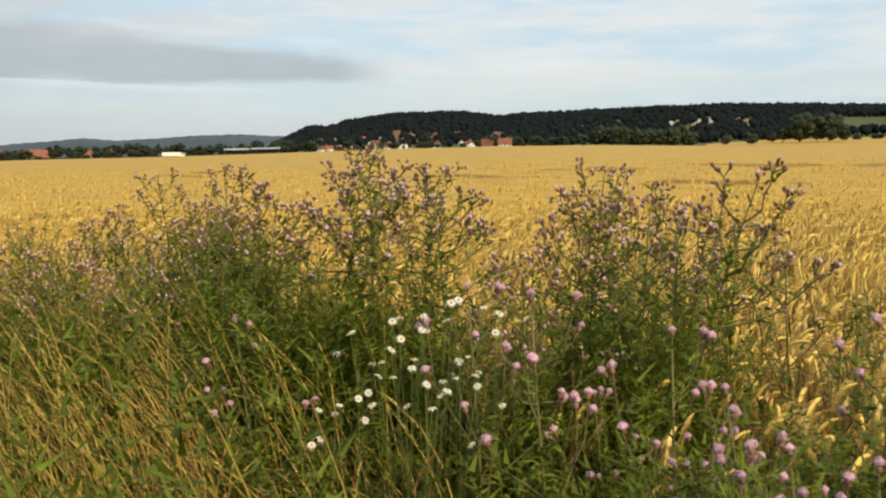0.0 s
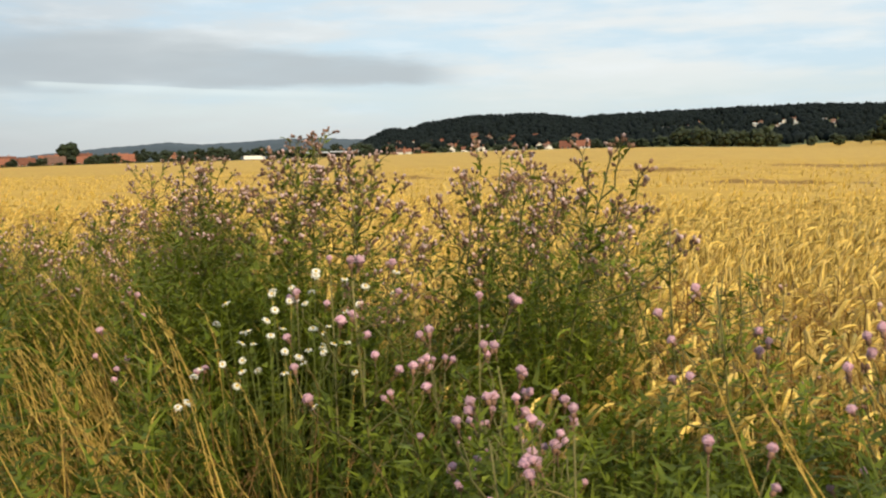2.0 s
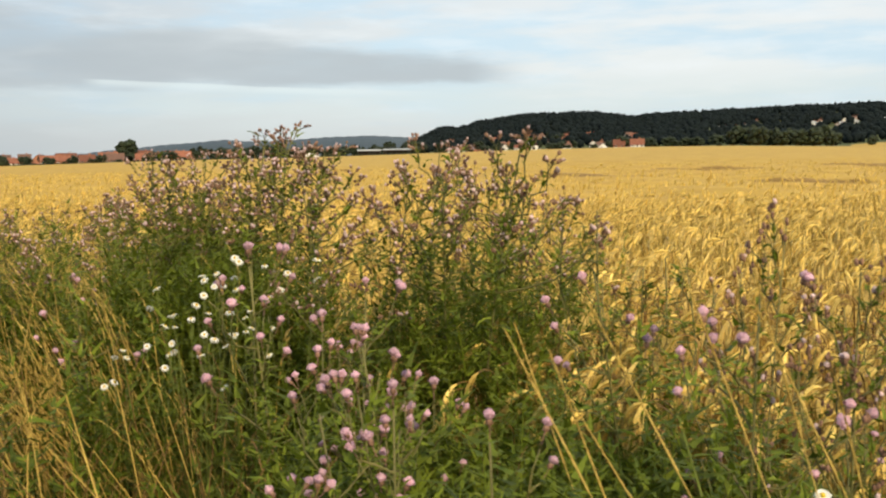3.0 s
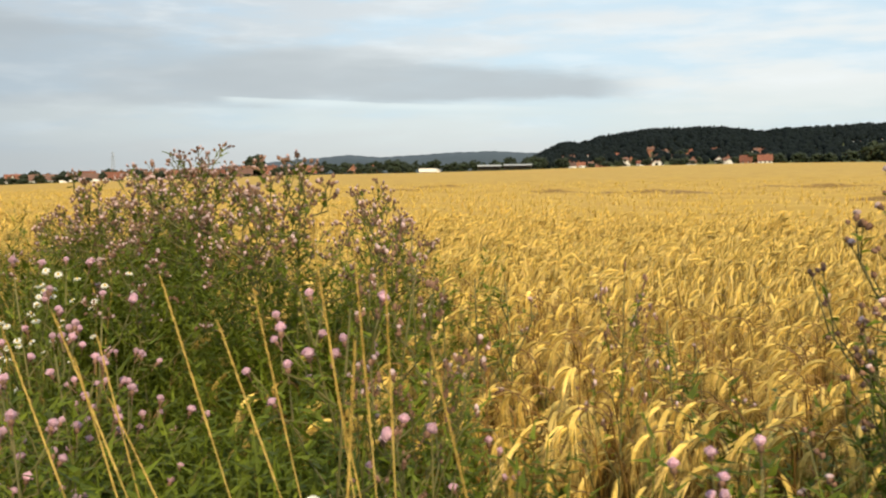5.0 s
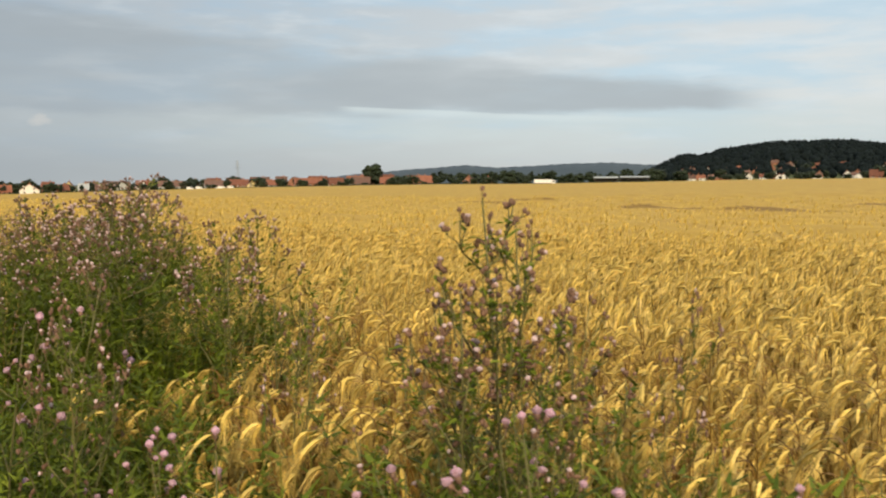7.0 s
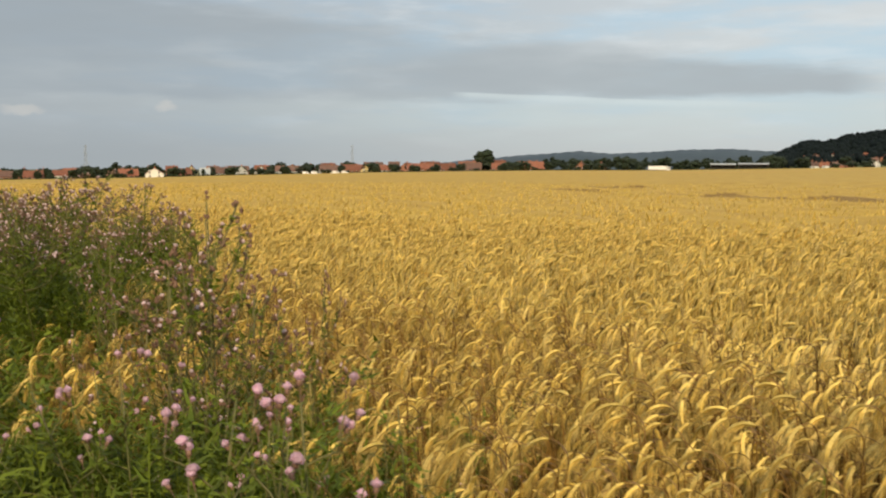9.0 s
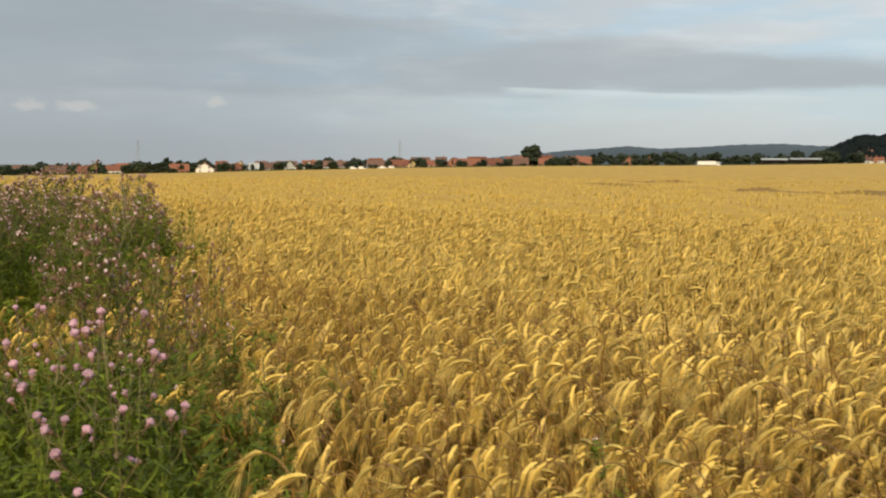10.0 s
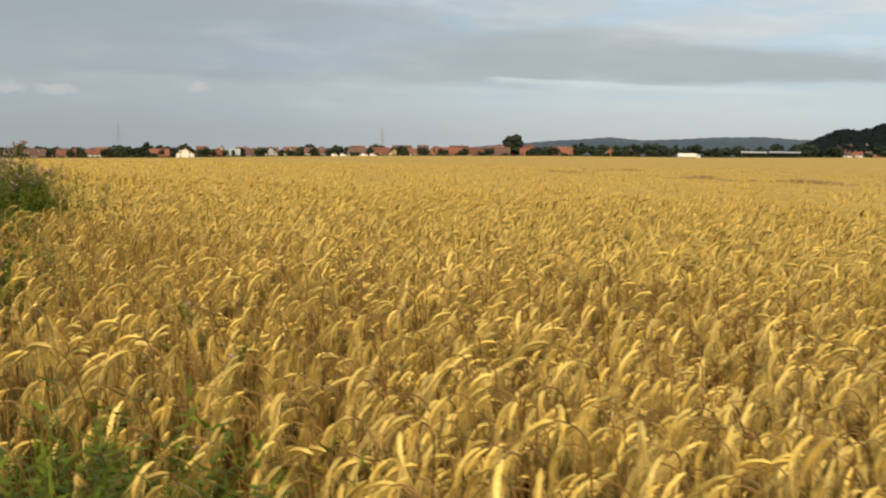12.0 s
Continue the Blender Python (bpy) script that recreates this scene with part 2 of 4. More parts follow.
class Bits:
    """Gathers vertices, triangles and material numbers."""

    def __init__(self):
        self.V, self.T, self.M, self.n = [], [], [], 0

    def add(self, V, T, m=0):
        V, T = np.asarray(V, float).reshape(-1, 3), np.asarray(T, int).reshape(-1, 3)
        self.V.append(V), self.T.append(T + self.n), self.M.append(np.full(len(T), m))
        self.n += len(V)
        return self

    def arrays(self):
        return np.concatenate(self.V), np.concatenate(self.T), np.concatenate(self.M)

    def mesh(self, name, mats, smooth=False):
        V, T, M = self.arrays()
        return mesh_np(name, V, T, mats, M, smooth)


def tube(P, R, sides=5, flat=1.0, tip=True):
    """A tapering tube along the points P."""
    P, R = np.asarray(P, float), np.asarray(R, float)
    tan = np.gradient(P, axis=0)
    tan /= np.linalg.norm(tan, axis=1, keepdims=True) + 1e-9
    ref = np.array([0.0, 1.0, 0.03])
    a = np.cross(tan, ref)
    a /= np.linalg.norm(a, axis=1, keepdims=True) + 1e-9
    b = np.cross(tan, a)
    ang = np.arange(sides) * 2 * np.pi / sides
    ring = P[:, None] + R[:, None, None] * (np.cos(ang)[None, :, None] * a[:, None] * flat + np.sin(ang)[None, :, None] * b[:, None])
    V, T, n = ring.reshape(-1, 3), [], len(P)
    for i in range(n - 1):
        for j in range(sides):
            k = (j + 1) % sides
            p, q, r, s = i * sides + j, i * sides + k, (i + 1) * sides + k, (i + 1) * sides + j
            T += [(p, q, r), (p, r, s)]
    if tip:
        for j in range(1, sides - 1):
            T.append(((n - 1) * sides, (n - 1) * sides + j, (n - 1) * sides + j + 1))
    return V, T


def ribbon(P, W, side=(0, 1, 0)):
    """A leaf-like strip along P, W wide, pointed where W is 0."""
    P, W, side = np.asarray(P, float), np.asarray(W, float), np.asarray(side, float)
    V = np.stack([P - side * W[:, None] / 2, P + side * W[:, None] / 2], 1).reshape(-1, 3)
    T = []
    for i in range(len(P) - 1):
        a = 2 * i
        T += [(a, a + 1, a + 3), (a, a + 3, a + 2)]
    return V, T


def scatter(name, kinds, which, pos, yaw, scale, mats, lean=None, smooth=True):
    """Many turned and scaled copies of the kinds (arrays) in one mesh."""
    VV, TT, MM, base = [], [], [], 0
    for k, (V, T, M) in enumerate(kinds):
        ids = np.nonzero(which == k)[0]
        if not len(ids):
            continue
        c, s, sc = np.cos(yaw[ids]), np.sin(yaw[ids]), scale[ids]
        X = (V[None, :, 0] * c[:, None] - V[None, :, 1] * s[:, None]) * sc[:, None]
        Y = (V[None, :, 0] * s[:, None] + V[None, :, 1] * c[:, None]) * sc[:, None]
        Z = V[None, :, 2] * sc[:, None]
        if lean is not None:
            X, Y = X + lean[ids, 0:1] * Z * np.abs(Z), Y + lean[ids, 1:2] * Z * np.abs(Z)
        W = np.stack([X + pos[ids, 0:1], Y + pos[ids, 1:2], Z + pos[ids, 2:3]], -1)
        VV.append(W.reshape(-1, 3))
        TT.append((T[None] + (np.arange(len(ids)) * len(V))[:, None, None] + base).reshape(-1, 3))
        MM.append(np.tile(M, len(ids)))
        base += len(ids) * len(V)
    return mesh_np(name, np.concatenate(VV), np.concatenate(TT), mats, np.concatenate(MM), smooth)


def thing(name, loc, label, category, group="", kind="", data=None):
    ob = new(name, data)
    ob.location = loc
    return tagged(ob, label, category, group, kind)


def part(name, me, parent, label="", m=None):
    ob = new(name, me)
    ob.parent = parent
    if m is not None:
        ob.matrix_basis = m
    return tagged(ob, label) if label else ob


def box(x0, x1, y0, y1, z0, z1):
    V = [(x, y, z) for z in (z0, z1) for y in (y0, y1) for x in (x0, x1)]
    Q = [(0, 2, 3, 1), (4, 5, 7, 6), (0, 1, 5, 4), (2, 6, 7, 3), (0, 4, 6, 2), (1, 3, 7, 5)]
    return V, [t for a, b, c, d in Q for t in ((a, b, c), (a, c, d))]


# ---- lie of the land ----
CX, CY = 4.0, 0.3
AZ_G = [-180, -60, -20, -9, -2, 1, 6, 11, 18, 25, 30, 37, 40, 47, 54, 59, 68, 110, 180]
Z_G = [0, 2, 4, 3.6, 2.3, 3.0, 4.6, 4.9, 4.0, 2.0, 0.8, 0.1, -0.5, -2.3, -4.7, -6.7, -9.0, -7, 0]
AZ_H = [-90, -60, -30, -9.3, -3.4, -0.9, 2.8, 7.3, 10.7, 11.3, 13.5, 17.4, 19.9, 21.2, 22.2, 23.0, 23.7, 24.6, 28, 45, 70]
EL_H = [0.1, 1.0, 2.0, 2.22, 2.44, 2.5, 2.46, 2.32, 2.22, 2.08, 2.40, 2.36, 2.02, 1.66, 1.72, 1.35, 1.0, 0.55, 0.45, 0.3, 0.0]


def smooth01(t):
    t = np.clip(t, 0, 1)
    return t * t * (3 - 2 * t)


def ground_z(x, y):
    x, y = np.asarray(x, float), np.asarray(y, float)
    r, az = np.hypot(x - CX, y - CY), np.degrees(np.arctan2(-(x - CX), y - CY))
    base = np.interp(az, AZ_G, Z_G)
    z = base * np.clip((r - 30) / 750, 0, 1.1) + np.clip(r - 790, 0, 220) * 0.022 * smooth01((2 - az) / 5) * smooth01((az + 60) / 30)
    ridge = 1.4 + 1800 * np.tan(np.radians(np.interp(az, AZ_H, EL_H, left=0, right=0))) - 13
    return z + np.maximum(ridge - z, 0) * smooth01((r - 1000) / 800) * (1 - 0.5 * smooth01((r - 1900) / 900))


def polar(az, r, up=0.0):
    a = radians(az)
    x, y = CX - math.sin(a) * r, CY + math.cos(a) * r
    return Vector((x, y, float(ground_z(x, y)) + up))


def edge(x):
    """Where the barley begins, going away from the path."""
    return np.interp(x, [-60, -25, -5, -1, 0, 0.5, 1.0, 1.6, 2.2, 2.6, 3.2, 3.8, 4.3, 9, 60], [25, 13.5, 6.2, 4.3, 3.2, 2.7, 2.25, 1.95, 1.85, 2.15, 2.2, 1.85, 1.5, 1.5, 1.5])


def polar_sheet(azs, rs, zf):
    A, R = np.meshgrid(np.radians(azs), rs)
    X, Y = CX - np.sin(A) * R, CY + np.cos(A) * R
    V = np.stack([X, Y, zf(X, Y, R, np.degrees(A))], -1)
    n, m = V.shape[:2]
    i, j = np.meshgrid(np.arange(n - 1), np.arange(m - 1), indexing="ij")
    a, b, c, d = i * m + j, i * m + j + 1, (i + 1) * m + j + 1, (i + 1) * m + j
    return V.reshape(-1, 3), np.concatenate([np.stack([a, c, b], -1).reshape(-1, 3), np.stack([a, d, c], -1).reshape(-1, 3)])


azs = np.unique(np.concatenate([np.arange(-180, 181, 6), np.arange(-30, 80, 0.5)]))
V, T = polar_sheet(azs, np.concatenate([np.linspace(0.0, 40, 60), np.geomspace(45, 4600, 70)]), lambda X, Y, R, A: ground_z(X, Y))
thing("ground", (0, 0, 0), "brown verge soil running into green farmland and a wooded hill", "ground", kind="structure", data=mesh_np("ground", V, T, [ground_material()], smooth=True))


# ---- the barley field ----
def in_view(x, y):
    """The stretch of field that lies before the path."""
    right = np.maximum(7.2 - 0.33 * y, 1.5 + 0.18 * y) + 0.5
    left = np.minimum(2.7 - 1.35 * y, 4.9 - 2.45 * (y - 0.5)) - 0.8
    return (x < right) & (x > left)


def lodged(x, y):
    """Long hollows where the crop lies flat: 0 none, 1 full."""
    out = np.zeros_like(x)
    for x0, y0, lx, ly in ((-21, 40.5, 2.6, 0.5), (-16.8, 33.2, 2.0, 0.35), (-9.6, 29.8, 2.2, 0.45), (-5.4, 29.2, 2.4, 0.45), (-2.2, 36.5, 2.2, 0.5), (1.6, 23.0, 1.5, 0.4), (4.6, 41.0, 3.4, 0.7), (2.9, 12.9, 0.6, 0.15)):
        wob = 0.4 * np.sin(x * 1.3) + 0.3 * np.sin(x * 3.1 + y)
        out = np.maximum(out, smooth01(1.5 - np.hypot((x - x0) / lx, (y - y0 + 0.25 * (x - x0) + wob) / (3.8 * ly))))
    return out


def canopy_z(X, Y, R, A):
    rise = 0.45 + 0.27 * smooth01((R - 9) / 8)
    wave = 0.035 * np.sin(X * 1.7 + 2 * np.sin(Y * 0.8)) + 0.03 * np.sin(Y * 2.3 + 1.5 * np.sin(X * 1.1))
    return ground_z(X, Y) + (rise + wave + 0.08 - 0.16 * lodged(X, Y)) * smooth01((Y - edge(X)) / 0.9) - 0.08


rs = np.concatenate([np.linspace(9.5, 60, 120), np.geomspace(61, 775, 60)])
V, T = polar_sheet(np.arange(-44, 70.5, 0.35), rs, canopy_z)
cen = V[T].mean(1)
keep = cen[:, 1] > edge(cen[:, 0]) - 1.0
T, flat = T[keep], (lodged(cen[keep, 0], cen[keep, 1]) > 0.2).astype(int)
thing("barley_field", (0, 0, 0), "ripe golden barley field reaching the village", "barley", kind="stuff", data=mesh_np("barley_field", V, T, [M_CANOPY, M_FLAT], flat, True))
V, T = polar_sheet(np.arange(-40, 1.0, 1.0), np.linspace(776, 1005, 12), lambda X, Y, R, A: ground_z(X, Y) + 0.8)
thing("far_barley_field", (0, 0, 0), "second golden field on the slope behind the hedge", "barley", kind="stuff", data=mesh_np("far_barley_field", V, T, [M_CANOPY], smooth=True))


def barley_plant(r, lod):
    """Straw, a thin arched neck, a hanging ear and its close brush of awns, bending towards +x."""
    b = Bits()
    h = r.uniform(0.70, 0.84)
    turn = radians(r.uniform(150, 188) if r.random() < 0.86 else r.uniform(100, 150))
    start = turn * r.uniform(0.52, 0.72)
    neck = r.uniform(0.045, 0.085)
    lean = r.uniform(-0.03, 0.08)
    steps = {0: 6, 1: 3, 2: 1}[lod]
    zs = {0: [0, 0.5, 1], 1: [0.3, 1], 2: [0.9, 1]}[lod]
    P = [np.array([lean * z * z, 0, (h - 0.03) * z]) for z in zs]
    phi, side = 0.1, r.uniform(-0.15, 0.15)
    for i in range(steps):
        phi += (start - 0.1) / steps
        P.append(P[-1] + np.array([math.sin(phi), side * 0.5, math.cos(phi)]) * neck / steps)
    if lod == 0:
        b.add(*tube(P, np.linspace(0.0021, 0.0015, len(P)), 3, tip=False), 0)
    else:
        b.add(*ribbon(P, np.linspace(0.0040, 0.0034, len(P)) * (1, 1, 2.0)[lod], (0.3, 0.95, 0)), 1 if lod == 2 or r.random() < 0.8 else 0)
    E, A, n = [P[-1]], [phi], {0: 5, 1: 2, 2: 1}[lod]
    ln = r.uniform(0.058, 0.082)
    for i in range(n):
        phi += (turn - start) / n
        A.append(phi)
        E.append(E[-1] + np.array([math.sin(phi), side, math.cos(phi)]) * ln / n)
    rr = {0: [0.0022, 0.0060, 0.0052, 0.0062, 0.0050, 0.0022], 1: [0.0045, 0.0080, 0.005], 2: [0.008, 0.010]}[lod]
    b.add(*tube(E, rr, {0: 4, 1: 3, 2: 3}[lod], 0.8), 1)
    fan = r.uniform(0.14, 0.24)
    for i in range({0: 42, 1: 12, 2: 5}[lod]):
        k = r.uniform(0.05, 1) * (len(E) - 1)
        k0 = min(int(k), len(E) - 2)
        at = E[k0] + (E[k0 + 1] - E[k0]) * (k - k0)
        a = 0.4 * (A[k0] + (A[k0 + 1] - A[k0]) * (k - k0)) + 0.6 * max(turn, 2.7) + r.normal(0, fan)
        w, al = (0.0021, 0.0072, 0.013)[lod], r.uniform(0.05, 0.10)
        d = np.array([math.sin(a), r.normal(0, fan), math.cos(a)])
        s = np.array([math.cos(a) * 0.6, 0.8 * r.choice([-1, 1]), -math.sin(a) * 0.6]) * w / 2
        b.add([at - s, at + s, at + d * al], [(0, 1, 2)], 2)
    if lod == 0:
        z, a = r.uniform(0.2, 0.75) * h, r.uniform(0, 6.28)
        d = np.array([math.cos(a), math.sin(a), 0])
        pts = [np.array([lean * (z / h) ** 2, 0, z]) + d * t * 0.14 + np.array([0, 0, 0.10 * t - 0.22 * t * t]) for t in (0, 0.35, 0.7, 1)]
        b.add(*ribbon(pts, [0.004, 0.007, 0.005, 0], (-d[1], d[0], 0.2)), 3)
    return b.arrays()


def sow(n, xr, yr, keep):
    x, y = rng.uniform(*xr, n), rng.uniform(*yr, n)
    k = keep(x, y)
    return x[k], y[k]


def barley_stand(name, lod, kinds, x, y, label):
    n = len(x)
    yaw = rng.normal(radians(214), 0.6, n) + 0.4 * np.sin(x * 1.9 + y * 1.1) * np.sin(y * 1.6 - x * 0.5)
    sc = rng.normal(1.0, 0.075, n).clip(0.75, 1.2)
    # the crop stands in gentle swells
    sc *= 1 + 0.05 * np.sin(x * 2.1 + np.sin(y * 1.7)) * np.cos(y * 1.9)
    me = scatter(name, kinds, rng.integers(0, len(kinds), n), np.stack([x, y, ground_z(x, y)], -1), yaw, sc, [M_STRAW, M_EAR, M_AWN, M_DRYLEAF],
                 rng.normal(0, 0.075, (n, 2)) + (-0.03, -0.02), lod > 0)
    return thing(name, (0, 0, 0), label, "barley", kind="stuff", data=me)


def off(x, y):
    """Metres from the path's line."""
    return y - 0.12 * x + 0.2


x1, y1 = sow(90000, (-9, 9), (1.0, 7), lambda x, y: in_view(x, y) & (off(x, y) < 4.3) & (rng.random(len(x)) < smooth01((y - edge(x) + 0.16) / 0.5)))
barley_stand("barley_stalks", 0, [barley_plant(rng, 0) for _ in range(26)], x1[:8800], y1[:8800], "ripe golden barley with nodding bearded ears")
x2, y2 = sow(120000, (-26, 9), (3, 14), lambda x, y: in_view(x, y) & (off(x, y) >= 4.3) & (off(x, y) < 11.5) & (y > edge(x)))
barley_stand("barley_stalks", 1, [barley_plant(rng, 1) for _ in range(20)], x2[:24000], y2[:24000], "ripe golden barley with nodding ears in the field")
x3, y3 = sow(260000, (-95, 16), (8, 48), lambda x, y: in_view(x, y) & (off(x, y) >= 11.5) & (off(x, y) < 46) & (y > edge(x) + 0.6) & (rng.random(len(x)) < (14 / (off(x, y) + 3)) ** 1.2) & (lodged(x, y) < 0.12))
barley_stand("barley_stalks", 2, [barley_plant(rng, 2) for _ in range(12)], x3[:22000], y3[:22000], "golden barley ears further out in the field")


# ---- thistles ----
def lathe(prof, sides):
    V, T = [], []
    for r, z in prof:
        for j in range(sides):
            a = 2 * math.pi * j / sides
            V.append((r * math.cos(a), r * math.sin(a), z))
    for i in range(len(prof) - 1):
        for j in range(sides):
            k = (j + 1) % sides
            p, q, s, t = i * sides + j, i * sides + k, (i + 1) * sides + k, (i + 1) * sides + j
            T += [(p, q, s), (p, s, t)]
    return V, T


CUP = [(0.0012, 0), (0.0058, 0.0040), (0.0058, 0.0095), (0.0040, 0.0135)]


def cup_bits(b, r, q, p, m=0):
    """One rounded bract cup with bristly scales; q: turn and scale, p: place."""
    V, T = lathe(CUP, 5)
    b.add(np.array(V) @ q.T + p, T, m)
    for i in range(5):
        a, z = i * 2.4, 0.003 + 0.0016 * i
        d = np.array([math.cos(a), math.sin(a), 0])
        s = np.array([-d[1], d[0], 0]) * 0.0014
        b.add(np.array([d * 0.005 - s + (0, 0, z), d * 0.005 + s + (0, 0, z), d * 0.0088 + (0, 0, z + 0.003)]) @ q.T + p, [(0, 1, 2)], m)


def tuft_bits(b, r, q, p, spread, height, n, m=0):
    """A brush of florets that opens out of the cup."""
    V, T = lathe([(0.0036, 0.011), (spread * 0.72, 0.012 + height * 0.30), (spread * 0.80, 0.012 + height * 0.62), (spread * 0.45, 0.012 + height * 0.92), (0.0005, 0.012 + height)], 6)
    b.add(np.array(V) @ q.T + p, T, m)
    for i in range(n):
        a, e = r.uniform(0, 6.28), math.sqrt(r.uniform(0, 1))
        out = np.array([math.cos(a) * e * spread, math.sin(a) * e * spread, 0.012 + height * (1.1 - 0.75 * e * e) * r.uniform(0.9, 1.1)])
        root = np.array([math.cos(a) * 0.003, math.sin(a) * 0.003, 0.0125])
        s = np.array([-math.sin(a), math.cos(a), 0]) * 0.0018
        b.add(np.array([root, out + s, out - s]) @ q.T + p, [(0, 1, 2)], m)


def head_meshes(r):
    """An open pink head: the cup on its stalk, and the round tuft."""
    b, t, one = Bits(), Bits(), np.eye(3)
    b.add(*tube([(0, 0, -0.02), (0.001, 0, -0.009), (0, 0, 0.002)], [0.0012, 0.0012, 0.0015], 3, tip=False))
    cup_bits(b, r, one, np.zeros(3))
    tuft_bits(t, r, one, np.zeros(3), r.uniform(0.0115, 0.0135), r.uniform(0.0135, 0.016), 46)
    return b.mesh("flower_head", [M_BRACT], True), t.mesh("tuft", [M_PINK])


def head_cluster(r, count, bare, pink=0.0, tight=1.0):
    """A loose group of heads past their best on thin stalks: bract cups, some with a short faded tuft."""
    b = Bits()
    for i in range(count):
        u = np.array([0, 0, 1.0]) + r.normal(0, 0.75, 3) * (count > 1)
        u[2] = abs(u[2]) + 0.2
        u /= np.linalg.norm(u)
        ln, s = r.uniform(0.012, 0.042) * tight, r.uniform(0.72, 0.98)
        q = np.array(Vector(u + r.normal(0, 0.2, 3)).to_track_quat("Z", "Y").to_matrix()) * s
        p = u * ln
        b.add(*tube([(0, 0, 0), p * 0.5 + (0, 0, 0.003), p], [0.0010, 0.0009, 0.0010], 3, tip=False), 3)
        cup_bits(b, r, q, p)
        if r.random() >= bare:
            tuft_bits(b, r, q, p, r.uniform(0.006, 0.0105), r.uniform(0.007, 0.012), 12, 4 if r.random() < pink else 1 if r.random() < 0.7 else 2)
    return b.mesh("inflorescence", [M_BRACT, M_LILAC, M_FLUFF, M_TSTEM, M_PINK], True)


def leaf_bits(b, r, length, width, m4=None, bend=None, rows=8):
    """A narrow leaf with toothed, waved edges, growing along +x and bending down."""
    mid, le, ri = [], [], []
    bend = r.uniform(0.3, 0.9) if bend is None else bend
    for i in range(rows):
        t = i / (rows - 1)
        c = np.array([length * t * (1 - 0.15 * bend * t), 0, length * (0.25 * t - bend * 0.6 * t * t)])
        w = width * 0.5 * math.sin(math.pi * (0.08 + 0.92 * t) ** 0.8) * (1.3 if i % 2 else 0.5)
        mid.append(c)
        le.append(c + (0.10 * length / rows * (i % 2), w, 0.3 * w + r.uniform(-0.002, 0.002)))
        ri.append(c + (0.10 * length / rows * (i % 2), -w, 0.3 * w + r.uniform(-0.002, 0.002)))
    n, T = rows, []
    for i in range(n - 1):
        for o in (n, 2 * n):
            T += [(i, i + 1, o + i + 1), (i, o + i + 1, o + i)]
    V = np.array(mid + le + ri)
    if m4 is not None:
        V = V @ np.array(m4.to_3x3()).T + np.array(m4.translation)
    return b.add(V, T)


PINKS = [head_meshes(rng) for _ in range(5)]
FADED = [head_cluster(rng, n, 0.48, 0.06, 0.95) for n in (2, 3, 4, 5, 6, 7)]
BROWN = [head_cluster(rng, 1, bare, 0.1, 0.6) for bare in (1, 1, 1, 1, 0)]
LEAVES = [leaf_bits(Bits(), rng, l, w).mesh("leaf", [M_TLEAF], True) for l, w in ((0.065, 0.017), (0.055, 0.015), (0.045, 0.013), (0.070, 0.018))]


def aim(at, d, roll=0.0, s=1.0):
    """A pose at a point whose z axis goes along d."""
    q = Vector(d).normalized().to_track_quat("Z", "Y")
    return Matrix.LocRotScale(Vector(at), q, (s, s, s)) @ Matrix.Rotation(roll, 4, "Z")


def along(at, yaw, tilt, s=1.0):
    return Matrix.LocRotScale(Vector(at), Euler((0, tilt, yaw)), (s, s, s))


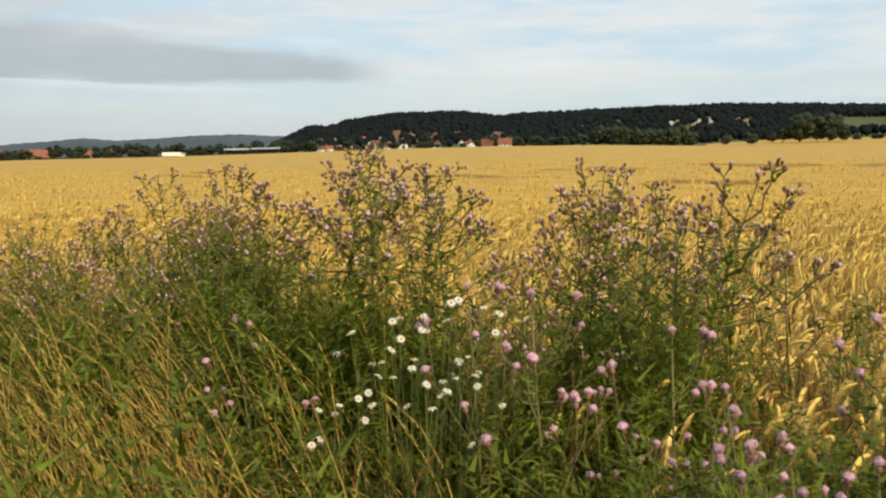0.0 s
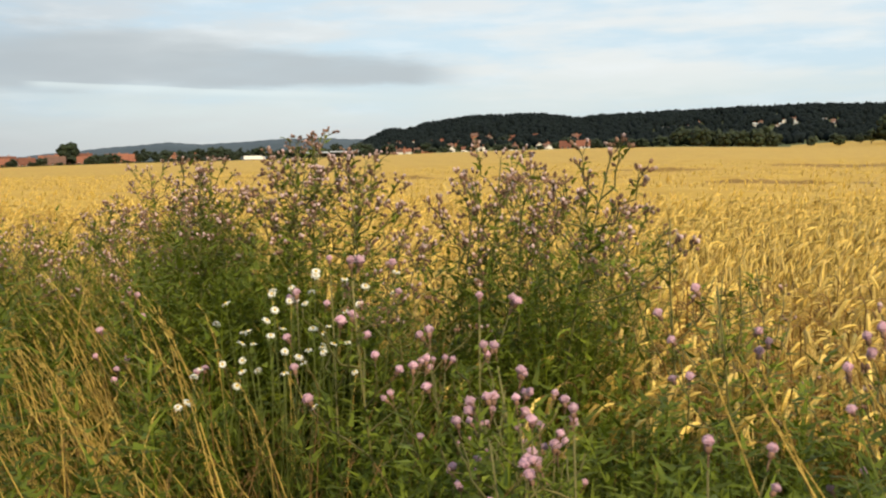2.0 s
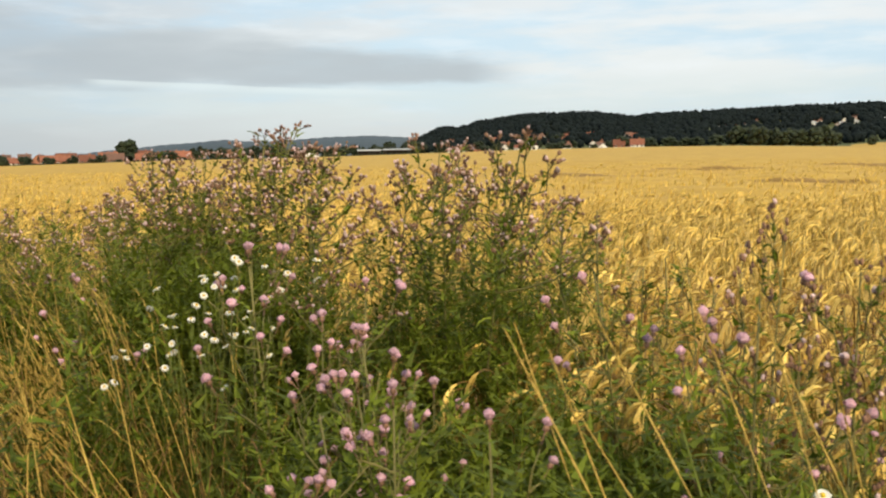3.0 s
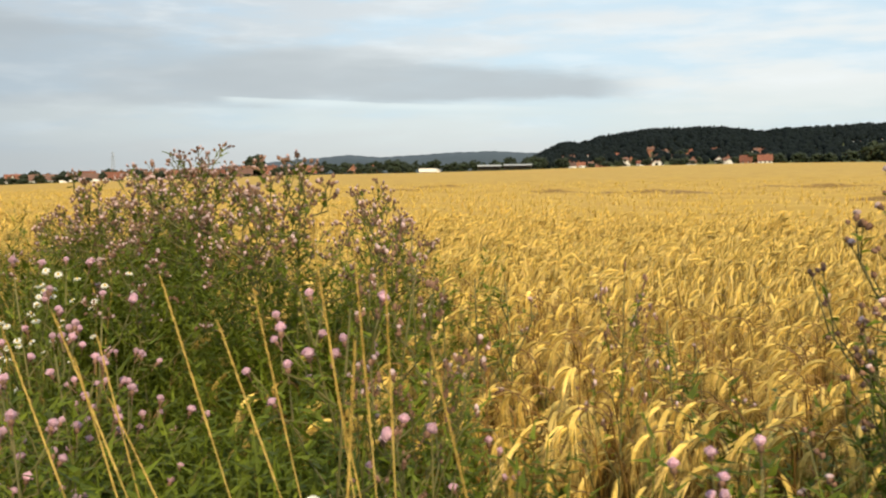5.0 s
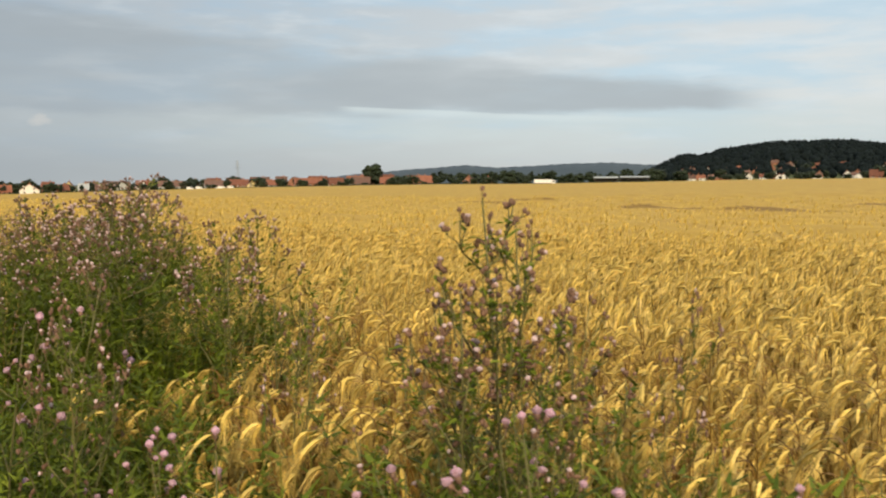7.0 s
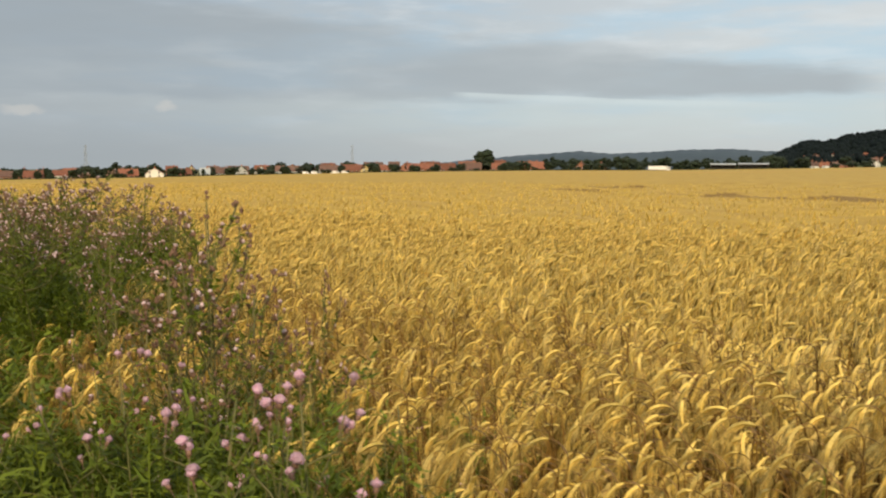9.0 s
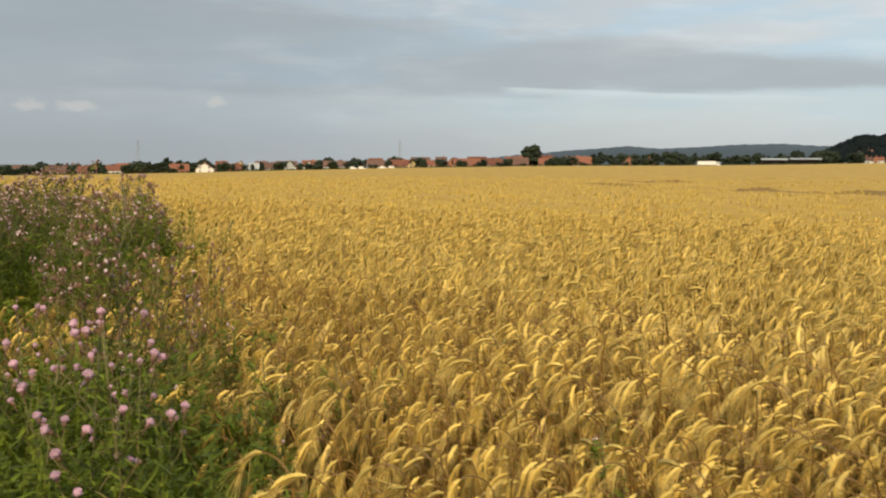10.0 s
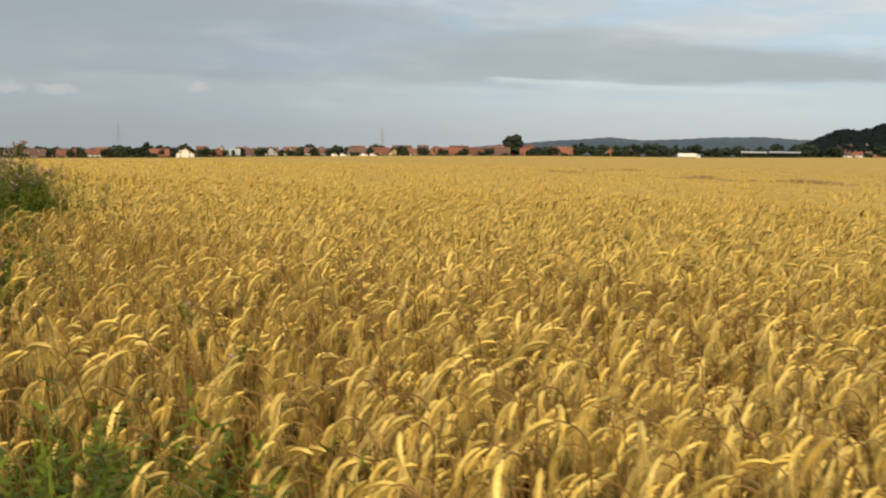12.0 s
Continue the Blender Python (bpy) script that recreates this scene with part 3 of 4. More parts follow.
def thistle(kind, label, branches, spread, first, twigs, leafy, low=0.12):
    """One creeping thistle about 1 m high: stem, rising branches that fork, leaves and heads. kind: faded, brown, pink or green."""
    top = thing("thistle", (0, 0, 0), label, "thistle", "thistles on the field verge")
    r = rng
    n = 9
    sway = r.normal(0, 0.03, 2)
    pts = [np.array([sway[0] * t * t * 3 + 0.008 * math.sin(7 * t + sway[1] * 90), sway[1] * t * t * 3 + 0.008 * math.cos(6 * t), t]) for t in np.linspace(0, 0.93, n)]
    part("stem", Bits().add(*tube(pts, np.linspace(0.0040, 0.0014, n), 5)).mesh("stem", [M_TSTEM], True), top)

    def on_stem(t):
        k = min(t / 0.93, 1) * (n - 1)
        i = min(int(k), n - 2)
        return pts[i] + (pts[i + 1] - pts[i]) * (k - i)

    ends = [(pts[-1], pts[-1] - pts[-2])]
    fol = Bits()
    for k in range(branches):
        f = (k + r.uniform(0, 0.8)) / branches
        t = first + (0.88 - first) * f
        a = k * 2.4 + r.uniform(-0.5, 0.5)
        out = spread * (1.0 - 0.75 * f) * r.uniform(0.65, 1.15)
        p0 = on_stem(t)
        z1 = max(t + 0.08, 0.97 - 0.24 * (out / spread) ** 1.5 - r.uniform(0, 0.09))
        p1 = on_stem(min(z1, 0.93)) * (1, 1, 0) + np.array([math.cos(a) * out, math.sin(a) * out, z1])
        bp = []
        for u in (0, 0.25, 0.5, 0.75, 1):
            bow = math.sin(u * math.pi) * 0.16 * out
            bp.append(p0 + (p1 - p0) * u + np.array([math.cos(a), math.sin(a), -0.6]) * bow + r.normal(0, 0.006, 3) * (0 < u < 1))
        b = Bits().add(*tube(bp, np.linspace(0.0019, 0.0010, 5), 4))
        ends.append((bp[-1], bp[-1] - bp[-2]))
        size = np.linalg.norm(p1 - p0)
        for j in range(twigs):
            u = (0.5 if kind == "faded" else 0.35) + 0.45 * (j + r.uniform(0, 0.7)) / max(twigs, 1)
            i = min(int(u * 4), 3)
            q = bp[i] + (bp[i + 1] - bp[i]) * (u * 4 - i)
            d = (p1 - p0) / size
            w = np.array([math.cos(a + 1.4 * (-1) ** j + r.normal(0, 0.5)), math.sin(a + 1.4 * (-1) ** j + r.normal(0, 0.5)), 0.55])
            d = d * 0.75 + w * 0.6
            e = q + d / np.linalg.norm(d) * r.uniform(0.22, 0.42) * size * (1.15 - 0.5 * u)
            b.add(*tube([q, (q + e) / 2 + (0, 0, 0.005), e], [0.0013, 0.0011, 0.0009], 3))
            ends.append((e, e - q))
            for i in range(2):
                leaf_bits(fol, r, r.uniform(0.014, 0.03), r.uniform(0.006, 0.010), along(q + (e - q) * r.uniform(0, 0.8), r.uniform(0, 6.28), r.uniform(-0.9, 0.1)), rows=4)
        part("branch", b.mesh("branch", [M_TSTEM], True), top)
        for i in range(5 if kind != "green" else 12):
            u = r.uniform(0, 0.9)
            leaf_bits(fol, r, r.uniform(0.014, 0.034), r.uniform(0.006, 0.012), along(p0 + (p1 - p0) * u + r.normal(0, 0.006, 3), r.uniform(0, 6.28), r.uniform(-0.8, 0.2)), rows=5)
    for i in range(leafy):
        t = low + (min(first + 0.12, 0.9) - low) * r.random() ** 0.7
        leaf_bits(fol, r, r.uniform(0.03, 0.06), r.uniform(0.009, 0.015), along(on_stem(t), r.uniform(0, 6.28), r.uniform(-0.8, 0.3)), rows=6)
    for i in range(leafy // 4):
        # short leafy side shoots under the flowering branches
        t, a = r.uniform(low, first + 0.05), r.uniform(0, 6.28)
        p, d = on_stem(t), np.array([math.cos(a) * 0.6, math.sin(a) * 0.6, 0.8])
        ln = r.uniform(0.06, 0.14)
        for j in range(7):
            leaf_bits(fol, r, r.uniform(0.02, 0.045), r.uniform(0.006, 0.011), along(p + d * ln * (j + 1) / 7, r.uniform(0, 6.28), r.uniform(-0.9, 0.1)), rows=5)
    part("foliage", fol.mesh("foliage", [M_TLEAF], True), top, "small toothed green leaves")
    for p, d in ends:
        d = d / np.linalg.norm(d)
        d[2] = abs(d[2]) + 0.2
        if kind == "pink":
            for i in range((1 + (r.random() < 0.3)) * (r.random() < 0.62)):
                u = d + r.normal(0, 0.55, 3) * (i > 0)
                u[2] = abs(u[2]) + 0.2
                u /= np.linalg.norm(u)
                h, t = PINKS[r.integers(0, len(PINKS))]
                hd = part("flower_head", h, top, m=aim(p + u * 0.018, u, r.uniform(0, 6), r.uniform(0.58, 0.85)))
                part("tuft", t, hd, "pink flower tuft")
        elif kind != "green" or r.random() < 0.12:
            if kind == "brown":
                for i in range(r.integers(2, 5)):
                    u = d / np.linalg.norm(d) + r.normal(0, 0.55, 3) * (i > 0)
                    u[2] = abs(u[2]) + 0.1
                    part("flower_head", BROWN[r.integers(0, len(BROWN))], top, m=aim(p, u, r.uniform(0, 6), r.uniform(0.55, 0.75)))
                continue
            tagged(part("inflorescence", FADED[r.integers(0, len(FADED))], top, m=aim(p, d, r.uniform(0, 6), r.uniform(0.48, 0.68))), kind="stuff")
    for k in range(8):
        t = low + (first - low) * (k + r.uniform(0, 0.9)) / 8
        part("leaf", LEAVES[r.integers(0, 4)], top, m=along(on_stem(t), k * 2.4 + r.uniform(-0.4, 0.4), r.uniform(-0.6, 0.25), r.uniform(0.8, 1.15) * (1.25 - 0.6 * t)))
    return top


TALL = [thistle("faded", "tall thistle with many faded lilac heads on thin brown stems", 11, 0.165, 0.70, 2, 70) for _ in range(5)]
OPEN = [thistle("brown", "tall open-branched thistle with brownish lilac heads among barley", 11, 0.18, 0.45, 3, 80, 0.10) for _ in range(3)]
LOW = [thistle("pink", "leafy thistle with bright pink flower tufts", 6, 0.16, 0.60, 1, 40) for _ in range(4)]
GREEN = [thistle("green", "leafy green thistle not yet in flower", 8, 0.14, 0.30, 1, 70) for _ in range(3)]
TOPS = {}
for ob in TALL + OPEN + LOW + GREEN:
    TOPS[ob] = max((o.matrix_basis @ v.co).z for o in ob.children for v in o.data.vertices)


def plant(kind, x, y, h, wide=1.0):
    k = kind[rng.integers(0, len(kind))]
    s = h / TOPS[k]
    m = Matrix.LocRotScale(Vector((x, y, float(ground_z(x, y)))), Euler((rng.normal(0, 0.03), rng.normal(0, 0.03), rng.uniform(0, 6.28))), (s * wide, s * wide, s))
    return copy_thing(k, m)


# the two tall groups at the start of the walk
for x, y, h in ((0.17, 2.85, 1.49), (0.03, 2.86, 1.47), (-0.08, 2.60, 1.41), (0.10, 2.66, 1.42), (0.32, 2.72, 1.42), (0.46, 2.70, 1.36), (-0.20, 2.75, 1.34)):
    plant(TALL, x, y, h)
for x, y, h in ((0.87, 2.51, 1.43), (1.10, 2.42, 1.45), (1.00, 2.36, 1.38), (0.82, 2.36, 1.36), (0.98, 3.05, 1.36), (1.20, 2.55, 1.26), (1.12, 2.60, 1.33)):
    plant(TALL, x, y, h, 0.82)
for x, y, h in ((-0.59, 3.07, 1.29), (-0.48, 2.95, 1.24), (-0.65, 2.59, 1.16), (-0.91, 2.58, 1.19), (-0.78, 2.66, 1.19), (-0.60, 2.52, 1.14), (0.84, 2.05, 1.22), (-1.05, 4.02, 1.42), (-1.22, 4.12, 1.40), (-1.00, 4.28, 1.22)):
    plant(TALL, x, y, h, 0.85)
# open-branched ones that stand free before the barley
for x, y, h, w in ((2.65, 2.05, 1.45, 0.95), (2.76, 2.01, 1.40, 0.75), (2.68, 1.98, 1.30, 0.9), (2.71, 1.90, 1.27, 1.0), (2.86, 2.06, 1.20, 0.9), (1.83, 1.53, 1.29, 0.62), (1.95, 1.52, 1.22, 0.7), (2.09, 1.98, 1.20, 0.5), (2.93, 2.12, 1.26, 0.45)):
    plant(OPEN, x, y, h, w)
for x, y, h in ((1.30, 1.27, 1.02), (1.44, 1.13, 1.05), (1.17, 1.43, 0.98), (1.13, 1.60, 1.13), (1.30, 1.45, 1.08), (1.55, 1.16, 1.05), (0.90, 1.70, 1.19), (0.80, 1.84, 1.17), (0.20, 1.99, 1.07), (1.25, 1.57, 0.96), (1.00, 1.80, 0.97), (1.35, 1.31, 1.04)):
    plant(LOW, x, y, h)
for x, y, h in ((1.55, 1.92, 1.14), (1.85, 1.46, 1.18), (2.83, 1.86, 1.01), (3.05, 1.61, 1.11), (2.92, 1.62, 1.02), (2.02, 1.72, 0.91), (1.90, 1.65, 0.88), (2.47, 1.46, 1.02), (2.56, 1.40, 1.04), (3.73, 1.42, 1.17), (3.69, 1.34, 1.17), (3.78, 1.49, 1.20), (3.50, 1.62, 1.02), (3.24, 1.72, 1.02)):
    plant(LOW, x, y, h)
for x, y, h in ((1.57, 2.49, 1.10), (1.39, 2.48, 1.22), (1.66, 2.56, 1.08), (1.48, 2.44, 1.08), (3.37, 2.15, 0.96), (3.37, 2.39, 0.91), (-0.83, 4.61, 1.08), (-0.94, 4.15, 1.17), (-1.05, 4.22, 1.14), (-1.12, 4.02, 1.20), (4.93, 1.98, 0.90), (4.27, 2.38, 0.92), (2.08, 2.53, 1.02), (2.06, 2.82, 0.94), (5.34, 1.66, 0.80), (2.66, 2.02, 1.06), (2.88, 1.94, 1.00), (2.76, 1.86, 0.98), (2.98, 1.84, 0.92), (2.60, 1.90, 0.95), (2.36, 1.95, 0.90), (3.16, 1.90, 0.90), (-0.90, 3.98, 1.14), (-0.98, 3.86, 1.10)):
    plant(GREEN, x, y, h, 1.1)


# ---- distance: village, trees, hill ----
rng = np.random.default_rng(21)


def tree_kind(height, width, label, trunk=0.25, clumps=70):
    top = thing("tree", (0, 0, 0), label, "tree", "trees round the village")
    tz = height * trunk
    b = Bits().add(*tube([(0, 0, -0.5), (0.1, 0, tz), (0, 0.1, height * 0.6)], [0.03 * height, 0.022 * height, 0.008 * height], 7))
    for i in range(5):
        a = i * 1.3
        b.add(*tube([(0, 0, tz * 0.9), (math.cos(a) * width * 0.18, math.sin(a) * width * 0.18, height * 0.5), (math.cos(a) * width * 0.33, math.sin(a) * width * 0.33, height * 0.72)], [0.013 * height, 0.008 * height, 0.003 * height], 5))
    part("trunk", b.mesh("trunk", [M_BARK], True), top)
    c = Bits()
    I, F = ico()
    for i in range(clumps):
        d = rng.normal(0, 1, 3)
        d /= np.linalg.norm(d)
        rad = rng.uniform(0.45, 1.0)
        p = d * rad * np.array([width * 0.42, width * 0.42, height * (1 - trunk) * 0.46]) + (0, 0, tz + height * (1 - trunk) * 0.5)
        s = rng.uniform(0.09, 0.17) * width
        c.add(I * s * rng.uniform(0.65, 1.3, (len(I), 1)) * (1, 1, 0.8) + p, F)
    part("crown", c.mesh("crown", [M_CROWN], False), top)
    return top


def ico():
    bm = bmesh.new()
    bmesh.ops.create_icosphere(bm, subdivisions=1, radius=1.0)
    V = np.array([v.co[:] for v in bm.verts])
    F = np.array([[v.index for v in f.verts] for f in bm.faces])
    bm.free()
    return V, F


DOME = tree_kind(1.0, 1.1, "dense round broad-crowned tree above the village roofs", 0.14, 110)
ROUND = tree_kind(1.0, 0.95, "round dark green tree among the village roofs", 0.22, 42)
TALLT = tree_kind(1.0, 0.62, "tall dark green tree at the village edge", 0.2, 40)
BUSH = tree_kind(1.0, 1.25, "broad dark green bush on the field edge", 0.08, 42)


def grow(kind, az, r, h, wide=1.0):
    s = h
    return copy_thing(kind, Matrix.LocRotScale(polar(az, r, -0.1), Euler((0, 0, rng.uniform(0, 6))), (s * wide, s * wide, s)))


grow(DOME, 39.7, 800, 17.5, 1.0)
grow(TALLT, 60.3, 800, 13.0, 1.2)
grow(ROUND, 58.2, 812, 11.5, 1.3)
grow(BUSH, 61.5, 760, 9.5, 1.35)
grow(ROUND, 51.3, 805, 10.5, 1.2)
grow(BUSH, -1.05, 830, 8.5, 0.9)
grow(BUSH, -2.35, 830, 10.0, 1.2)
for az in np.arange(0.9, 6.2, 0.36):
    grow(BUSH, az + rng.normal(0, 0.1), 765 + rng.uniform(0, 25), rng.uniform(11, 16), 0.9)
for az, h, wide in ((-5.0, 24.0, 1.0), (-6.4, 23.0, 1.05), (-4.1, 13.0, 1.2), (-7.0, 12.0, 1.2), (-5.7, 12.0, 1.3), (-3.5, 9.0, 1.3)):
    grow(DOME if h > 20 else ROUND, az, 850, h, wide)
for az in np.arange(-14, -7.2, 0.5):
    grow(BUSH, az + rng.normal(0, 0.15), 860 + rng.uniform(-20, 60), rng.uniform(4, 7), 1.3)
for az in np.arange(23.6, 36.2, 0.5):
    grow(rng.choice([ROUND, TALLT, BUSH]), az + rng.normal(0, 0.15), 830 + rng.uniform(0, 60), rng.uniform(8, 12.5), rng.uniform(1.0, 1.5))
for az in np.arange(6.8, 24.0, 1.0):
    grow(rng.choice([ROUND, BUSH]), az + rng.normal(0, 0.2), 800 + rng.uniform(0, 60), rng.uniform(3.0, 6.5), rng.uniform(1.2, 1.7))
for az in np.arange(36.3, 70.0, 0.95):
    grow(rng.choice([ROUND, BUSH, TALLT]), az + rng.normal(0, 0.25), 800 + rng.uniform(0, 40), rng.uniform(5.5, 10.0), rng.uniform(1.0, 1.5))
for az in np.arange(31.0, 70.0, 1.5):
    grow(BUSH, az + rng.normal(0, 0.3), 771 + rng.uniform(0, 4), rng.uniform(2.2, 4.6), rng.uniform(1.1, 1.9))
for az in np.arange(24.0, 70.0, 1.0):
    grow(rng.choice([ROUND, BUSH]), az + rng.normal(0, 0.15), 808 + rng.uniform(0, 40), rng.uniform(6.0, 8.8), rng.uniform(1.3, 1.8))
for az in np.arange(58.5, 73.0, 0.9):
    grow(rng.choice([ROUND, TALLT]), az + rng.normal(0, 0.15), 830 + rng.uniform(0, 30), rng.uniform(8.5, 12.0), rng.uniform(1.3, 1.8))
for az in np.arange(32.0, 71.0, 1.05):
    grow([ROUND, BUSH, TALLT][rng.integers(0, 3)], az + rng.normal(0, 0.3), 772 + rng.uniform(0, 8), rng.uniform(4.5, 8.5), rng.uniform(1.0, 1.6))
for az in np.arange(0.9, 12.0, 0.85):
    grow(BUSH, az + rng.normal(0, 0.1), 800 + rng.uniform(0, 25), rng.uniform(7, 10), 1.3)

WALLS = {"w": M_WHITE, "y": M_CREAM, "b": M_BRICK, "g": M_GREYW}
ROOFS = {"r": M_ROOF, "d": M_ROOFD, "g": M_GREYW}
WORDS = {"w": "white rendered", "y": "pale yellow", "b": "red brick", "g": "grey boarded", "r": "red tiled", "d": "brown tiled"}


def ring(x, y, z, w, h, k, turned):
    """A window frame: a flat rectangular ring, k wide, standing 6 cm out of the wall."""
    V = []
    for d in (-0.08, 0.0):
        for e in (0, k):
            V += [(sx * (w + e), d, sz * (h + e)) for sx, sz in ((-1, -1), (1, -1), (1, 1), (-1, 1))]
    T = []
    for i in range(4):
        j = (i + 1) % 4
        for a, b, c, d in ((i, j, j + 4, i + 4), (i + 8, i + 12, j + 12, j + 8), (i, i + 8, j + 8, j), (i + 4, j + 4, j + 12, i + 12)):
            T += [(a, b, c), (a, c, d)]
    return [(x + (b if turned else a), y + (-a if turned else b), z + c) for a, b, c in V], T


def house(az, r, w, d, eave, ridge, gable, wall, roof, plain=False):
    """A pitched-roof house facing the field; gable: turned with its gable end to the field."""
    top = thing("house", polar(az, r, -0.05), f"{WORDS[wall]} village house with a {'grey' if roof == 'g' else WORDS[roof]} pitched roof", "house", "village houses beyond the field")
    top.rotation_euler = (0, 0, radians(az + rng.normal(0, 7)) + (math.pi / 2 if gable else 0))
    x, y = w / 2, d / 2
    V, T = box(-x, x, -y, y, -1.0, eave)
    b = Bits().add(V, T)
    for s in (-1, 1):
        b.add([(s * x, -y, eave), (s * x, y, eave), (s * x, 0, ridge - 0.15)], [(0, 1, 2)])
    part("wall", b.mesh("wall", [WALLS[wall]]), top)
    o, t = 0.5, 0.28
    sl = (ridge - eave) / y
    V = []
    for xx in (-x - o, x + o):
        V += [(xx, -y - o, eave - o * sl), (xx, 0, ridge), (xx, y + o, eave - o * sl), (xx, -y - o, eave - o * sl - t), (xx, 0, ridge - t), (xx, y + o, eave - o * sl - t)]
    Q = [(0, 1, 7, 6), (1, 2, 8, 7), (3, 9, 10, 4), (4, 10, 11, 5), (0, 6, 9, 3), (2, 5, 11, 8), (0, 3, 4, 1), (1, 4, 5, 2), (6, 7, 10, 9), (7, 8, 11, 10)]
    ro = part("roof", Bits().add(V, [q for a, b_, c, e in Q for q in ((a, b_, c), (a, c, e))]).mesh("roof", [ROOFS[roof]]), top)
    part("chimney", Bits().add(*box(x * 0.3, x * 0.3 + 0.8, -0.4, 0.4, ridge - 1.2, ridge + 0.9)).mesh("chimney", [M_BRICK]), ro)
    pane = []
    for k in range(max(2, int(w / 3))):
        px = -x + w * (k + 0.5) / max(2, int(w / 3))
        pane.append((px, -y - 0.04, 1.6, 0))
    for k in (-0.25, 0.25):
        for z in ((1.6, eave + 0.6) if ridge - eave > 3 else (1.6,)):
            pane.append((-x - 0.04, k * d, z, 1))
    for px, py, z, turned in pane[::2] if plain else pane:
        dx, dy = (0.04, 0.55) if turned else (0.55, 0.04)
        wi = part("window", Bits().add(*box(px - dx, px + dx, py - dy, py + dy, z - 0.65, z + 0.65)).mesh("window", [M_GLASS]), top)
        if plain:
            continue
        fr = Bits().add(*ring(px, py, z, 0.57, 0.66, 0.15, turned))
        part("frame", fr.mesh("frame", [M_WHITE]), wi)
    return top


FRONT = [(69.2, 782, 13, "wr", 0), (66.3, 790, 30, "bd", 0), (64.4, 786, 16, "br", 0), (62.8, 792, 22, "wr", 0), (59.6, 780, 17, "br", 0), (58.2, 774, 15, "wr", 1),
         (56.6, 782, 11, "br", 0), (55.5, 786, 9, "gg", 0), (54.5, 784, 13, "wd", 0), (53.5, 778, 9, "gg", 1), (52.4, 782, 8, "wr", 1), (50.9, 790, 24, "gd", 0)]
BACK = [(48.6, 790, 18, "gd", 0), (47.2, 798, 20, "br", 0), (45.6, 800, 18, "wr", 0), (46.5, 778, 9, "yr", 1), (43.4, 788, 26, "br", 0), (41.8, 792, 14, "br", 0), (40.4, 792, 18, "bd", 0),
        (38.8, 788, 16, "br", 0), (36.9, 778, 19, "br", 0), (34.2, 800, 9, "br", 1), (33.1, 806, 9, "br", 1), (12.2, 800, 11, "br", 0), (11.2, 800, 13, "wr", 0)]
for az, r, w, style, gable in FRONT + BACK:
    big = gable and w > 12
    house(az, r, w * 0.8, 13.0 if big else 9.0, 3.6 if w >= 20 or big else 3.0, 7.8 if big else rng.uniform(6.6, 7.8) if w < 20 else 7.4, gable, style[0], style[1])
for i in range(26):
    house(37.5 + 1.25 * i + rng.normal(0, 0.3), rng.uniform(825, 870), rng.uniform(9, 17), 9.5, 4.6, rng.uniform(8.4, 9.8), int(rng.random() < 0.3), rng.choice(["b", "w", "b", "y"]), rng.choice(["r", "d", "d", "r"]), True)
SLOPE = []
for i in range(46):
    SLOPE.append((rng.uniform(11.2, 22.4), 930 + 400 * rng.random(), 0))
for mid, wide, count in ((6.3, 0.4, 5), (1.3, 0.6, 7), (-0.4, 0.4, 4), (-2.6, 0.7, 6), (3.6, 0.9, 2)):
    for i in range(count):
        SLOPE.append((rng.normal(mid, wide), rng.uniform(1330, 1450), 1))
for az, r, high in SLOPE:
    house(az, r, rng.uniform(3.5, 5.5) if high else rng.uniform(6, 10), 5.0 if high else 7.5, 2.8 if high else 3.6, 4.6 if high else 6.4, int(rng.random() < 0.5), ("w" if high else rng.choice(["b", "w", "w"])), rng.choice(["g", "g", "d"] if high else ["r", "r", "d", "d"]), True)
for i in range(36):
    grow([ROUND, TALLT, BUSH][rng.integers(0, 3)], rng.uniform(10.5, 23.5), rng.uniform(880, 1300), rng.uniform(6, 11), rng.uniform(1.0, 1.5))


def lorry(az, r):
    top = thing("lorry", polar(az, r), "long white box lorry parked at the edge of the field", "lorry")
    top.rotation_euler = (0, 0, radians(az + 3))
    part("box_body", Bits().add(*box(-7.5, 6.0, -1.25, 1.25, 1.15, 3.9)).mesh("box_body", [M_LORRY]), top)
    part("chassis", Bits().add(*box(-7.3, 8.6, -1.0, 1.0, 0.75, 1.14)).mesh("chassis", [M_TYRE]), top)
    V = [(6.3, -1.2, 0.7), (8.8, -1.2, 0.7), (8.8, -1.2, 1.9), (8.3, -1.2, 3.2), (6.3, -1.2, 3.4)]
    V += [(a, 1.2, c) for a, _, c in V]
    T = [(0, 1, 2), (0, 2, 3), (0, 3, 4), (5, 7, 6), (5, 8, 7), (5, 9, 8)] + [q for i in range(5) for q in ((i, (i + 1) % 5, (i + 1) % 5 + 5), (i, (i + 1) % 5 + 5, i + 5))]
    cab = part("cab", Bits().add(V, T).mesh("cab", [M_LORRY]), top)
    part("window", Bits().add(*box(7.0, 8.2, -1.23, 1.23, 2.0, 2.8)).mesh("window", [M_GLASS]), cab)
    for wx in (-6.2, -4.9, 4.2, 7.6):
        for wy in (-1.1, 1.1):
            V, T = lathe([(0.05, -0.16), (0.48, -0.16), (0.52, 0), (0.48, 0.16), (0.05, 0.16)], 14)
            part("wheel", Bits().add(np.array(V)[:, [0, 2, 1]], T).mesh("wheel", [M_TYRE], True), top, m=Matrix.Translation((wx, wy, 0.52)))


lorry(29.9, 770)


